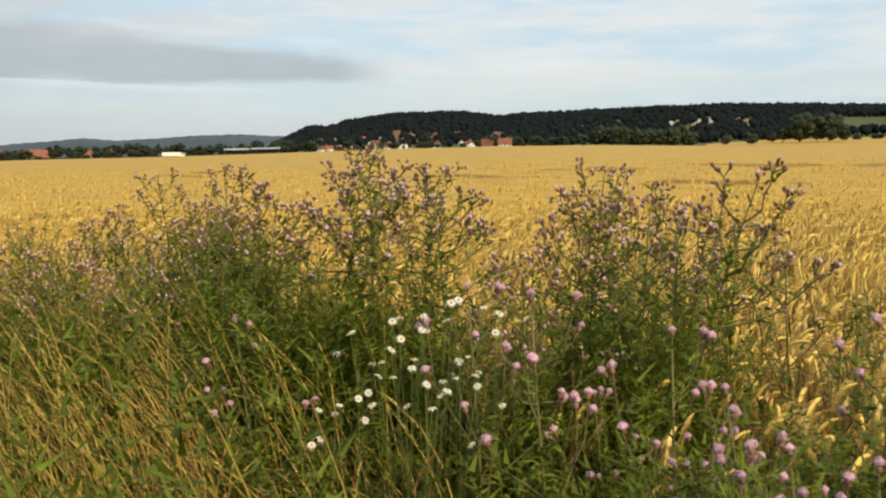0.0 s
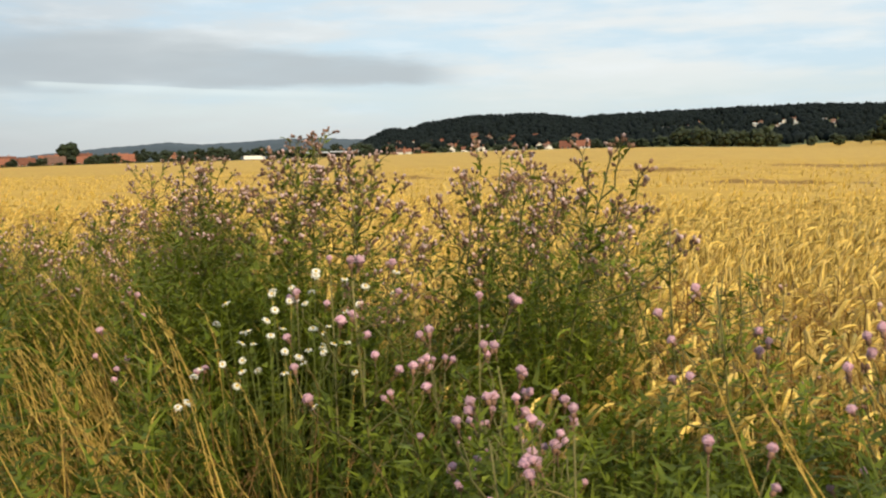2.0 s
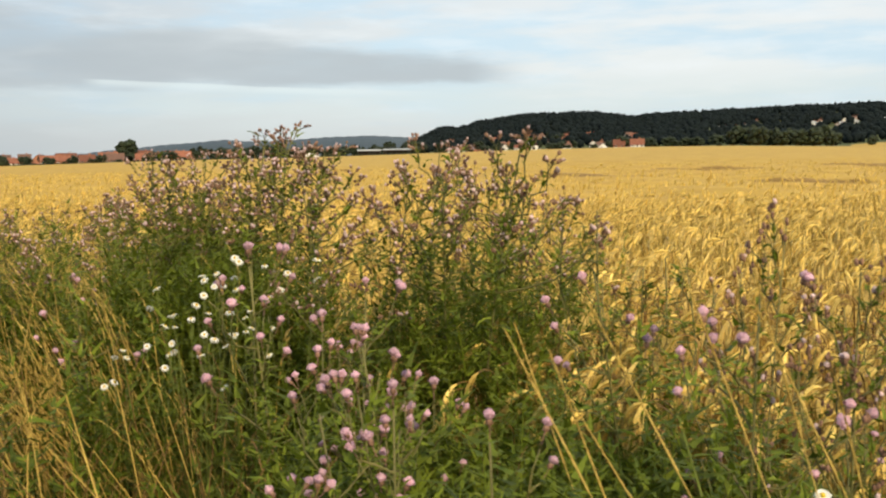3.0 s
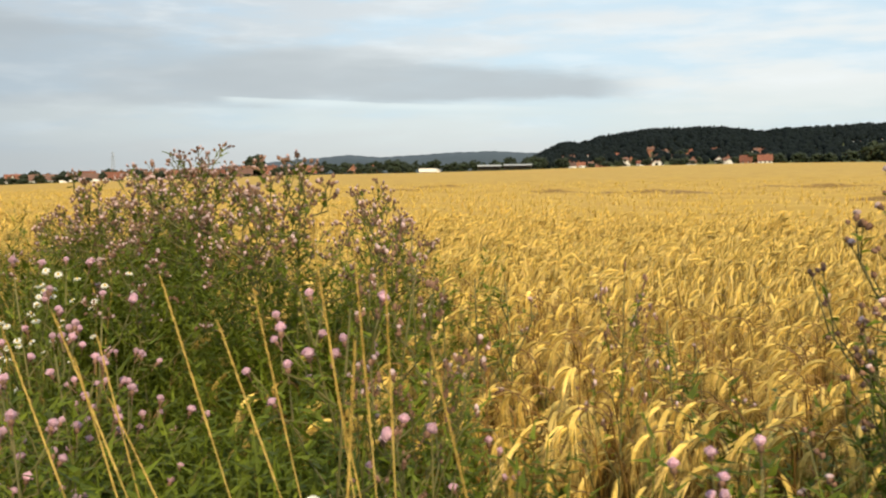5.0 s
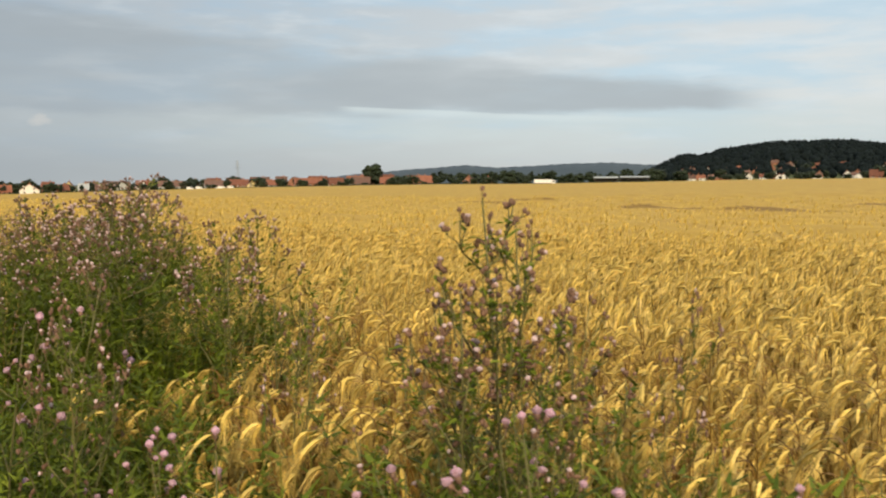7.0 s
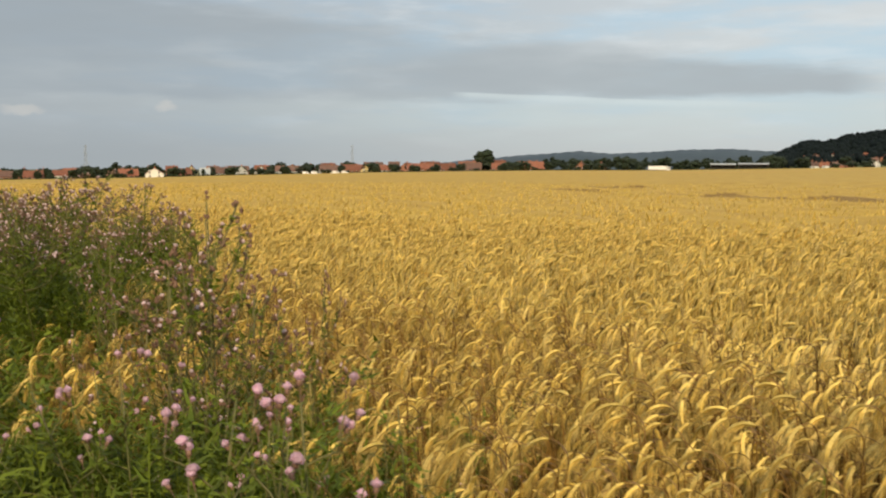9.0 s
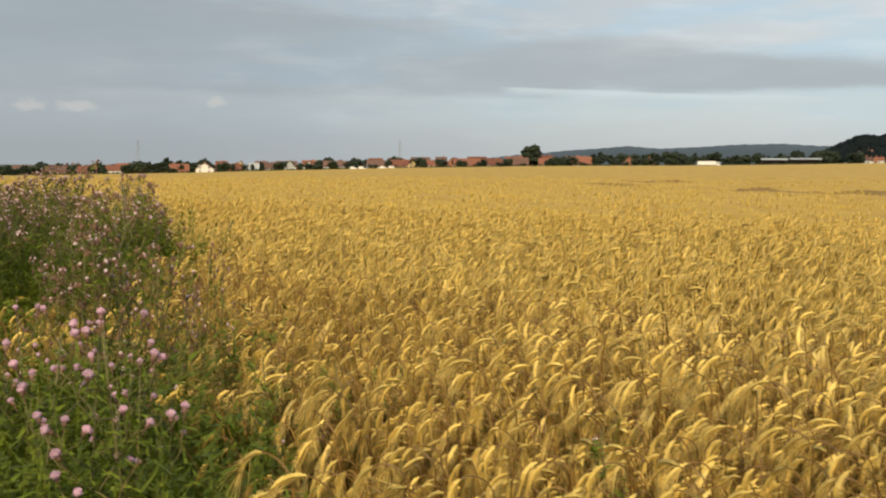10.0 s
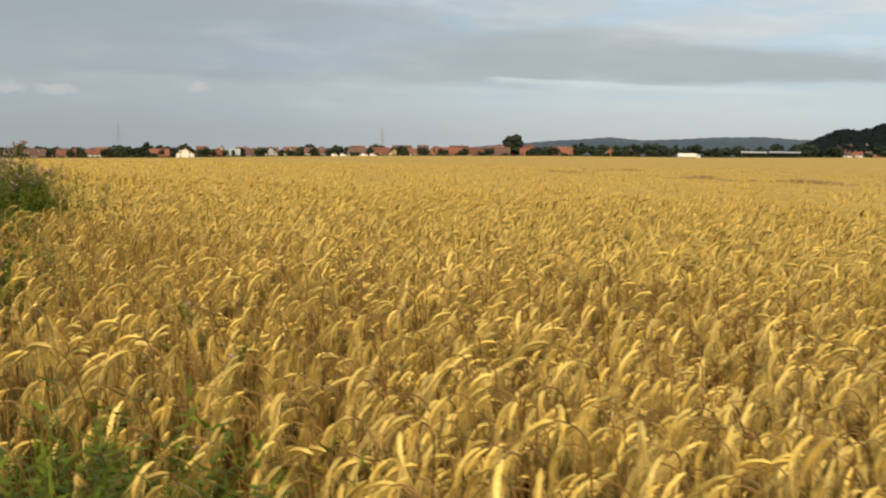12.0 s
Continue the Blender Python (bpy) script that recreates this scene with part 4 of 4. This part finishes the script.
def far_hedge():
    """A low dark hedge between the field and the village."""
    I, F = ico()
    az = np.arange(23.5, 73, 0.05)
    az = az[(np.abs(az - 29.9) > 0.75) & (rng.random(len(az)) < 0.93)]
    a, r = np.radians(az), 774 + rng.normal(0, 1.0, len(az))
    x, y = CX - np.sin(a) * r, CY + np.cos(a) * r
    kinds = [(I * rng.uniform(0.7, 1.3, (len(I), 1)) * (1, 1, 1.0) + (0, 0, 0.5), F, np.zeros(len(F), int)) for _ in range(6)]
    me = scatter("hedge", kinds, rng.integers(0, 6, len(x)), np.stack([x, y, ground_z(x, y)], -1), rng.uniform(0, 6, len(x)), rng.uniform(0.7, 1.3, len(x)), [M_CROWN], smooth=False)
    thing("hedge", (0, 0, 0), "low dark hedge along the far edge of the barley", "hedge", kind="stuff", data=me)


far_hedge()


def van(az, r):
    top = thing("van", polar(az, r), "white van parked in front of the village houses", "van", "parked white vans")
    top.rotation_euler = (0, 0, radians(az))
    V = [(-2.7, -1, 0.4), (2.7, -1, 0.4), (2.7, -1, 1.2), (1.7, -1, 1.5), (1.2, -1, 2.4), (-2.7, -1, 2.5)]
    V += [(a, 1, c) for a, _, c in V]
    T = [(0, 1, 2), (0, 2, 3), (0, 3, 4), (0, 4, 5), (6, 8, 7), (6, 9, 8), (6, 10, 9), (6, 11, 10)] + [q for i in range(6) for q in ((i, (i + 1) % 6, (i + 1) % 6 + 6), (i, (i + 1) % 6 + 6, i + 6))]
    part("body", Bits().add(V, T).mesh("body", [M_LORRY]), top)
    part("window", Bits().add(*box(0.3, 1.2, -1.02, 1.02, 1.55, 2.1)).mesh("window", [M_GLASS]), top)
    for wx in (-1.8, 1.7):
        for wy in (-0.95, 0.95):
            V, T = lathe([(0.03, -0.1), (0.34, -0.1), (0.34, 0.1), (0.03, 0.1)], 12)
            part("wheel", Bits().add(np.array(V)[:, [0, 2, 1]], T).mesh("wheel", [M_TYRE], True), top, m=Matrix.Translation((wx, wy, 0.35)))


for az in (49.9, 49.4, 48.6, 48.2, 47.7):
    van(az, 772)


def barn(az, r, w, light):
    top = thing("barn", polar(az, r), "low open field barn with a pale roof edge", "barn", "field barns")
    top.rotation_euler = (0, 0, radians(az))
    part("back_wall", Bits().add(*box(-w / 2, w / 2, 4, 4.2, -0.5, 4.0)).mesh("back_wall", [M_WOODD]), top)
    for s in (-1, 1):
        part("side_wall", Bits().add(*box(s * w / 2 - 0.1, s * w / 2 + 0.1, -4, 4, -0.5, 3.8)).mesh("side_wall", [M_WOODD]), top)
    V = [(x, y, z) for x in (-w / 2 - 0.5, w / 2 + 0.5) for y, z in ((-5, 4.4), (0, 5.4), (5, 4.4), (5, 4.1), (0, 5.1), (-5, 4.1))]
    T = [q for i in range(6) for q in ((i, (i + 1) % 6, (i + 1) % 6 + 6), (i, (i + 1) % 6 + 6, i + 6))] + [(0, 4, 1), (0, 5, 4), (1, 4, 3), (1, 3, 2), (6, 7, 10), (6, 10, 11), (7, 9, 10), (7, 8, 9)]
    ro = part("roof", Bits().add(V, T).mesh("roof", [M_GREYW if not light else M_STEEL]), top)
    if light:
        part("fascia", Bits().add(*box(-w / 2 - 0.5, w / 2 + 0.5, -5.1, -5.0, 4.1, 4.7)).mesh("fascia", [M_STEEL]), ro)
    for k in np.linspace(-w / 2 + 1, w / 2 - 1, 6):
        part("post", Bits().add(*box(k - 0.12, k + 0.12, -4, -3.76, -0.5, 4.2)).mesh("post", [M_WOODD]), top)


barn(24.8, 800, 22, True)
barn(26.4, 790, 18, False)


def pylon(az, r, h):
    top = thing("pylon", polar(az, r), "grey steel lattice pylon far behind the village", "pylon", "power pylons")
    for sx in (-1, 1):
        for sy in (-1, 1):
            part("leg", Bits().add(*tube([(sx * 3.2, sy * 3.2, -1), (sx * 1.2, sy * 1.2, h * 0.6), (0.3 * sx, 0.3 * sy, h)], [0.22, 0.18, 0.12], 4)).mesh("leg", [M_STEEL]), top)
    for k in range(9):
        z0, z1 = h * k / 10, h * (k + 1) / 10
        w0, w1 = (3.2 - 2.9 * z / h * 1.0 if z < h else 0.3 for z in (z0, z1))
        b = Bits()
        for a, c, e, f in ((-1, -1, 1, -1), (1, -1, -1, -1), (-1, 1, 1, 1), (-1, -1, -1, 1), (1, 1, 1, -1)):
            b.add(*tube([(a * w0, c * w0, z0), (e * w1, f * w1, z1)], [0.09, 0.09], 3))
        part("brace", b.mesh("brace", [M_STEEL]), top)
    for z, w in ((0.68, 8.0), (0.80, 6.5), (0.92, 5.0)):
        part("cross_arm", Bits().add(*tube([(-w, 0, h * z), (0, 0, h * z + 0.8), (w, 0, h * z)], [0.1, 0.35, 0.1], 4)).mesh("cross_arm", [M_STEEL]), top)


pylon(61.8, 1500, 42)
pylon(47.3, 1500, 40)


def woods():
    """The wood that covers the hill, as many small uneven crowns."""
    n = 12500
    az, r = rng.uniform(-32, 24.2, n), 1080 + 900 * rng.random(n) ** 0.8
    keep = ~((az > 12) & (r < 1130) & (rng.random(n) < 0.7)) & ~((az < -6.3) & (az > -9.5) & (r > 1170) & (r < 1460))
    for a0, r0, high in SLOPE:
        keep &= ~((np.abs(az - a0) < 0.24) & (r < r0 + 8) & (r > r0 - 50))
    az, r = az[keep], r[keep]
    a = np.radians(az)
    x, y = CX - np.sin(a) * r, CY + np.cos(a) * r
    I, F = ico()
    kinds = []
    for k in range(7):
        d = I * rng.uniform(0.75, 1.25, (len(I), 1)) * (1, 1, 1.15)
        if k > 4:
            d = I * np.array([0.7, 0.7, 1.3]) * rng.uniform(0.85, 1.1, (len(I), 1))
            d[:, :2] *= (1.15 - 0.55 * (d[:, 2:3] + 1.4) / 2.8)
        kinds.append((d + (0, 0, 1.15), F, np.zeros(len(F), int)))
    sc = rng.uniform(3.1, 5.5, len(x))
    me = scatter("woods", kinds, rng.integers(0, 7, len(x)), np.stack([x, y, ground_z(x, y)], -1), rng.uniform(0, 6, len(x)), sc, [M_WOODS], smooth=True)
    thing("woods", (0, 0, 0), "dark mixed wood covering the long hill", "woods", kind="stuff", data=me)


woods()


def far_ridge():
    az = np.arange(14, 75, 0.25)
    el = np.interp(az, [14, 24, 26.5, 28, 30, 31.2, 32.4, 34.3, 36.1, 38.7, 41, 45, 75], [1.0, 1.08, 1.2, 1.16, 1.06, 0.98, 0.92, 1.06, 0.93, 0.72, 0.5, 0.1, -0.8]) + 0.02 * np.sin(az * 9) + 0.012 * np.sin(az * 23)
    a = np.radians(az)
    V, m = [], len(az)
    for r, k in ((3500, -0.02), (3700, 0.5), (4100, 1.0), (4400, 0.4)):
        V.append(np.stack([CX - np.sin(a) * r, CY + np.cos(a) * r, 1.4 + 4100 * np.tan(np.radians(el)) * k - (40 if k < 0 else 0)], -1))
    T = []
    for i in range(3):
        for j in range(m - 1):
            p, q = i * m + j, i * m + j + 1
            T += [(p, q, q + m), (p, q + m, p + m)]
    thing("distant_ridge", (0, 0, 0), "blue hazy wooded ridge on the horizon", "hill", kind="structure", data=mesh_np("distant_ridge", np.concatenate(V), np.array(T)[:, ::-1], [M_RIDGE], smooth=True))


far_ridge()


# ---- grasses and herbs of the verge ----
def grass_kind(r):
    b = Bits()
    h, bend = r.uniform(0.7, 1.05), r.uniform(0.08, 0.3)
    P = [np.array([bend * t * t, 0.01 * math.sin(9 * t), h * t]) for t in (0, 0.25, 0.5, 0.75, 0.9)]
    b.add(*tube(P, [0.0024, 0.0023, 0.0021, 0.0017, 0.0012], 3, tip=False), 0)
    d = P[-1] - P[-2]
    d /= np.linalg.norm(d)
    p = P[-1]
    for i in range(16):
        p = p + d * 0.0075
        d = d + np.array([0.035, 0, -0.022])
        d /= np.linalg.norm(d)
        a = i * 2.4
        u = d + np.array([math.cos(a), math.sin(a), 0]) * r.uniform(0.15, 0.45)
        w = np.array([-math.sin(a), math.cos(a), 0.2]) * 0.0013
        b.add([p - w, p + w, p + u * r.uniform(0.012, 0.022)], [(0, 1, 2)], 1)
    for i in range(2):
        z, a = r.uniform(0.1, 0.5) * h, r.uniform(0, 6.28)
        c, w = np.array([math.cos(a), math.sin(a), 0]), r.uniform(0.002, 0.0035)
        pts = [np.array([bend * (z / h) ** 2, 0, z]) + c * t * 0.16 + np.array([0, 0, 0.22 * t - 0.20 * t * t]) for t in (0, 0.4, 0.75, 1)]
        b.add(*ribbon(pts, [w, w, w * 0.7, 0], (-c[1], c[0], 0.1)), 2)
    return b.arrays()


def blade_kind(r):
    b = Bits()
    for i in range(5):
        a, h, out, w = r.uniform(0, 6.28), r.uniform(0.25, 0.6), r.uniform(0.05, 0.3), r.uniform(0.0028, 0.0055)
        c = np.array([math.cos(a), math.sin(a), 0])
        o = r.normal(0, 0.015, 3) * (1, 1, 0)
        pts = [o + c * out * t * t + np.array([0, 0, h * (t - 0.3 * t * t * out / 0.3)]) for t in (0, 0.35, 0.7, 1)]
        b.add(*ribbon(pts, [w * 0.7, w, w * 0.7, 0], (-c[1], c[0], 0)), 0)
    return b.arrays()


def herb_kind(r, tall=False):
    """A feathery sprig: a forked stalk with many small narrow leaflets."""
    b = Bits()
    h, bend = r.uniform(0.70, 1.0) if tall else r.uniform(0.42, 0.78), r.uniform(0.02, 0.16)

    def spray(P0, d, ln, count, lo):
        d = np.asarray(d, float) / np.linalg.norm(d)
        P = [P0 + d * ln * t + np.array([bend * t * t, 0, 0]) * ln for t in (0, 0.5, 1)]
        b.add(*ribbon(P, [0.0036, 0.0028, 0.0012], (0.7, 0.7, 0)), 0)
        for i in range(count):
            t, a = r.uniform(lo, 1.0), r.uniform(0, 6.28)
            p = P0 + d * ln * t + np.array([bend * t * t, 0, 0]) * ln
            c = np.array([math.cos(a), math.sin(a), r.uniform(-0.2, 0.9)])
            q = r.uniform(0.018, 0.046)
            w = np.array([-math.sin(a), math.cos(a), r.uniform(-0.4, 0.6)]) * r.uniform(0.0026, 0.0052)
            b.add([p + c * q * 0.15 - w, p + c * q * 0.15 + w, p + c * q], [(0, 1, 2)], 0)

    spray(np.zeros(3), (0, 0, 1), h, 64 if tall else 56, 0.15)
    for k in range(2):
        a, t = r.uniform(0, 6.28), r.uniform(0.3, 0.75)
        spray(np.array([bend * t * t * h, 0, h * t]), (math.cos(a), math.sin(a), r.uniform(0.9, 2.0)), h * r.uniform(0.25, 0.45), 32, 0.1)
    return b.arrays()


def lay(name, kinds, x, y, yaw, sc, mats, lean, label, category):
    n = len(x)
    thing(name, (0, 0, 0), label, category, kind="stuff", data=scatter(name, kinds, rng.integers(0, len(kinds), n), np.stack([x, y, ground_z(x, y)], -1), yaw, sc, mats, lean))


def verge(n, xr, yr, dens):
    x, y = rng.uniform(*xr, n), rng.uniform(*yr, n)
    k = rng.random(n) < dens(x, y)
    return x[k], y[k]


# dry grass, thick where the walk begins, leaning over to one side
x, y = verge(5400, (-2.6, 2.3), (0.75, 3.3), lambda x, y: smooth01((1.25 - x) / 1.5) * smooth01((y - 0.9) / 0.3) * smooth01((edge(x) - 0.2 - y) / 0.6))
lay("dry_grass", [grass_kind(rng) for _ in range(12)], x, y, rng.normal(radians(185), 0.8, len(x)), rng.normal(0.97, 0.16, len(x)).clip(0.5, 1.14), [M_HAY, M_HAY, M_BLADE], rng.normal(0, 0.15, (len(x), 2)) + (-0.17, 0), "tall dry golden grass leaning over the verge", "grass")
x, y = verge(3600, (-1.5, 4.2), (0.9, 2.6), lambda x, y: 0.42 * smooth01((edge(x) + 0.1 - y) / 0.4))
lay("brown_grass", [grass_kind(rng) for _ in range(8)], x, y, rng.uniform(0, 6.28, len(x)), rng.normal(0.72, 0.12, len(x)), [M_RUST, M_RUST, M_BLADE], rng.normal(0, 0.15, (len(x), 2)), "short brown grass between the thistles", "grass")
x, y = verge(20000, (-9, 6.5), (0.6, 7), lambda x, y: smooth01((edge(x) + 0.25 - y) / 0.4) * smooth01((y - 0.75 - 0.1 * np.abs(x - 1)) / 0.3) * smooth01((6.2 - x) / 2) * in_view(x, y))
lay("green_grass", [blade_kind(rng) for _ in range(12)], x, y, rng.uniform(0, 6.28, len(x)), rng.normal(1.0, 0.2, len(x)) * np.where(x < 0.8, 1.1, 1.0), [M_BLADE], None, "green grass under the weeds of the verge", "grass")


def clumps(spots, per, spread):
    xs, ys = [], []
    for cx, cy in spots:
        xs.append(rng.normal(cx, spread, per)), ys.append(rng.normal(cy, spread * 0.8, per))
    return np.concatenate(xs), np.concatenate(ys)


BEHIND = [(-1.0, 4.1), (-1.15, 4.05), (-1.1, 4.25), (0.15, 2.6), (0.4, 2.5), (0.9, 2.3), (1.12, 2.35), (1.0, 2.5), (-0.15, 2.6), (-0.7, 2.6), (0.2, 2.5), (0.32, 2.62), (0.05, 2.55), (1.09, 3.0), (0.9, 2.85), (-0.92, 3.98), (-0.9, 4.12), (-1.0, 3.88)]
FRONT = [(1.45, 1.65), (1.15, 1.75), (1.6, 1.85), (1.4, 1.85), (1.25, 1.95), (1.05, 2.0), (1.75, 1.9), (1.3, 1.65), (1.5, 1.35), (1.2, 1.45), (1.75, 1.45), (1.05, 1.6), (1.35, 1.2), (1.6, 1.15), (1.85, 1.25), (2.05, 1.35), (1.95, 1.6), (1.7, 1.7), (2.35, 1.45),
         (2.65, 1.95), (2.85, 1.8), (3.05, 1.7), (3.3, 1.55), (3.45, 1.4), (3.6, 1.7), (3.7, 1.25), (3.2, 1.35), (2.6, 1.5), (2.9, 1.4), (3.0, 1.95), (3.3, 1.85), (3.6, 1.45), (5.45, 1.2), (5.7, 1.35), (4.5, 1.15), (3.85, 1.5), (2.2, 1.75), (2.6, 1.7), (3.0, 1.85), (3.15, 1.75), (2.45, 1.8), (2.84, 2.15), (2.5, 2.4), (2.7, 2.3), (5.35, 1.4), (5.5, 1.5), (1.53, 2.0)]
x, y = clumps(BEHIND, 84, 0.115)
lay("weed_foliage", [herb_kind(rng, True) for _ in range(12)], x, y, rng.uniform(0, 6.28, len(x)), rng.normal(1.04, 0.13, len(x)).clip(0.7, 1.18), [M_HERB], None, "dense feathery green weed foliage at the foot of the tall thistles", "weeds")
x, y = clumps(FRONT, 74, 0.14)
lay("weed_foliage", [herb_kind(rng) for _ in range(12)], x, y, rng.uniform(0, 6.28, len(x)), rng.normal(1.10, 0.15, len(x)).clip(0.6, 1.4), [M_HERB], None, "low feathery green weed foliage along the verge", "weeds")
x, y = clumps([(2.87, 2.67), (3.05, 2.6), (3.98, 2.59), (4.34, 2.53), (1.68, 3.21), (1.72, 2.64), (5.0, 1.72), (6.1, 1.75), (6.25, 1.7)] + [(5.3, 1.38), (5.4, 1.33), (5.5, 1.45), (5.35, 1.5), (5.62, 1.42)] * 3, 15, 0.06)
lay("weed_foliage", [herb_kind(rng) for _ in range(8)], x, y, rng.uniform(0, 6.28, len(x)), rng.normal(0.98, 0.12, len(x)).clip(0.7, 1.12), [M_HERB], None, "single green weeds standing among the barley", "weeds")
xb = 0.5 - 26 * rng.random(1300) ** 1.6
yb = edge(xb) + 0.3 - rng.uniform(0.0, 2.2, 1300) * (1 + np.abs(xb) * 0.12)
lay("weed_foliage", [herb_kind(rng) for _ in range(10)], xb, yb, rng.uniform(0, 6.28, 1300), rng.normal(1.35, 0.2, 1300).clip(0.6, 1.6), [M_HERB], None, "green weeds along the far field edge", "weeds")
for i in range(18):
    x = -0.9 - 7.5 * i / 18 + rng.normal(0, 0.2)
    plant(TALL, x, float(edge(x)) - rng.uniform(0.1, 1.2), rng.uniform(0.95, 1.25))


# ---- tall grass stalks near the path ----
def grass_stalk(x, y, h, lean_x, lean_y):
    top = thing("grass_stalk", (x, y, 0), "tall single straw-coloured grass stalk with a narrow seed head", "grass stalk", "tall grass stalks")
    P = [np.array([lean_x * t * t, lean_y * t * t, h * 0.82 * t]) for t in np.linspace(0, 1, 7)]
    part("stem", Bits().add(*tube(P, np.linspace(0.0014, 0.0009, 7), 5)).mesh("stem", [M_HAY], True), top)
    d = P[-1] - P[-2]
    d /= np.linalg.norm(d)
    b = Bits()
    b.add(*tube([P[-1], P[-1] + d * h * 0.17], [0.0016, 0.0006], 4))
    for i in range(60):
        q = P[-1] + d * h * 0.17 * i / 60
        a = i * 2.4
        u = d + np.array([math.cos(a), math.sin(a), 0]) * 0.16
        s = np.array([-math.sin(a), math.cos(a), 0]) * 0.0016
        b.add([q - s, q + s, q + u * rng.uniform(0.009, 0.016)], [(0, 1, 2)])
    part("seed_head", b.mesh("seed_head", [M_HAY]), top)


for x, y, h, lx, ly in ((2.06, 1.22, 1.30, -0.05, 0.0), (2.03, 1.20, 1.33, -0.10, 0.0), (1.92, 1.24, 1.24, -0.16, 0.02), (1.80, 1.06, 1.24, -0.30, 0.0), (2.16, 1.02, 1.22, 0.03, 0.02), (2.08, 1.24, 1.27, -0.02, 0.0), (1.74, 1.20, 1.10, -0.32, 0.0), (1.86, 1.16, 1.27, -0.22, 0.0), (1.96, 1.16, 1.22, -0.26, 0.02), (2.22, 1.18, 1.20, -0.14, 0.0), (1.70, 1.06, 1.20, -0.30, 0.02), (1.62, 1.25, 1.16, -0.20, 0.03), (2.0, 1.3, 1.1, -0.12, 0.0), (2.3, 1.15, 1.12, -0.1, 0.03), (1.7, 1.15, 1.15, -0.2, 0.0)):
    grass_stalk(x - lx, y - ly, h, lx, ly)


# ---- mayweed ----
def daisy_meshes(r):
    b = Bits()
    for i in range(15):
        a = 2 * math.pi * i / 15 + r.normal(0, 0.05)
        c, s = np.array([math.cos(a), math.sin(a), 0]), np.array([-math.sin(a), math.cos(a), 0])
        dz = r.uniform(-0.011, -0.002)
        b.add([c * 0.005 - s * 0.0016, c * 0.005 + s * 0.0016, c * 0.012 + s * 0.0026 + (0, 0, 0.001), c * 0.012 - s * 0.0026 + (0, 0, 0.001), c * 0.017 + (0, 0, dz)], [(0, 1, 2), (0, 2, 3), (3, 2, 4)])
    disc = Bits().add(*lathe([(0.0046, -0.001), (0.0048, 0.0015), (0.0034, 0.0040), (0.0005, 0.0052)], 9))
    return disc.mesh("flower_head", [M_DISC], True), b.mesh("petals", [M_PETAL])


DAISY = [daisy_meshes(rng) for _ in range(4)]


def mayweed(x, y, h, flowers):
    top = thing("mayweed", (x, y, 0), "white-flowered mayweed with thin green stems among dry grass", "mayweed", "mayweed plants on the verge")
    fol = Bits()
    for k in range(flowers):
        a, ln = rng.uniform(0, 6.28), rng.uniform(0.02, 0.13)
        e = np.array([math.cos(a) * ln, math.sin(a) * ln, h * rng.uniform(0.92, 1.06)])
        P = [np.zeros(3), e * (0.25, 0.25, 0.4), e * (0.6, 0.6, 0.75), e]
        part("stem", Bits().add(*tube(P, [0.0013, 0.0011, 0.0009, 0.0008], 4)).mesh("stem", [M_MWSTEM], True), top)
        d, p = DAISY[rng.integers(0, 4)]
        hd = part("flower_head", d, top, m=aim(e, (rng.normal(0, 0.5), rng.normal(-0.2, 0.5), 1), rng.uniform(0, 6), rng.uniform(0.52, 0.74)))
        part("petals", p, hd, "white petals")
        for i in range(14):
            t, a = rng.uniform(0.15, 0.85), rng.uniform(0, 6.28)
            q, c = e * (t, t, t), np.array([math.cos(a), math.sin(a), 0.4])
            fol.add(*ribbon([q, q + c * 0.02, q + c * 0.045], [0.001, 0.0025, 0], (-c[1], c[0], 0)))
    part("foliage", fol.mesh("foliage", [M_MWSTEM]), top)


for x, y, h, f in ((0.47, 1.83, 0.90, 3), (0.42, 1.78, 0.87, 3), (0.62, 1.93, 1.06, 5), (0.55, 1.98, 1.00, 5), (0.68, 1.90, 0.97, 7), (0.58, 1.85, 0.95, 7), (0.72, 2.02, 1.06, 4), (0.50, 1.95, 1.04, 4), (0.64, 1.80, 0.92, 5), (2.0, 1.18, 0.91, 2), (2.2, 1.1, 0.86, 2)):
    mayweed(x, y, h + 0.03, f + 1)
for ob in TALL + OPEN + LOW + GREEN + [DOME, ROUND, TALLT, BUSH]:
    for o in (*ob.children_recursive, ob):
        bpy.data.objects.remove(o)
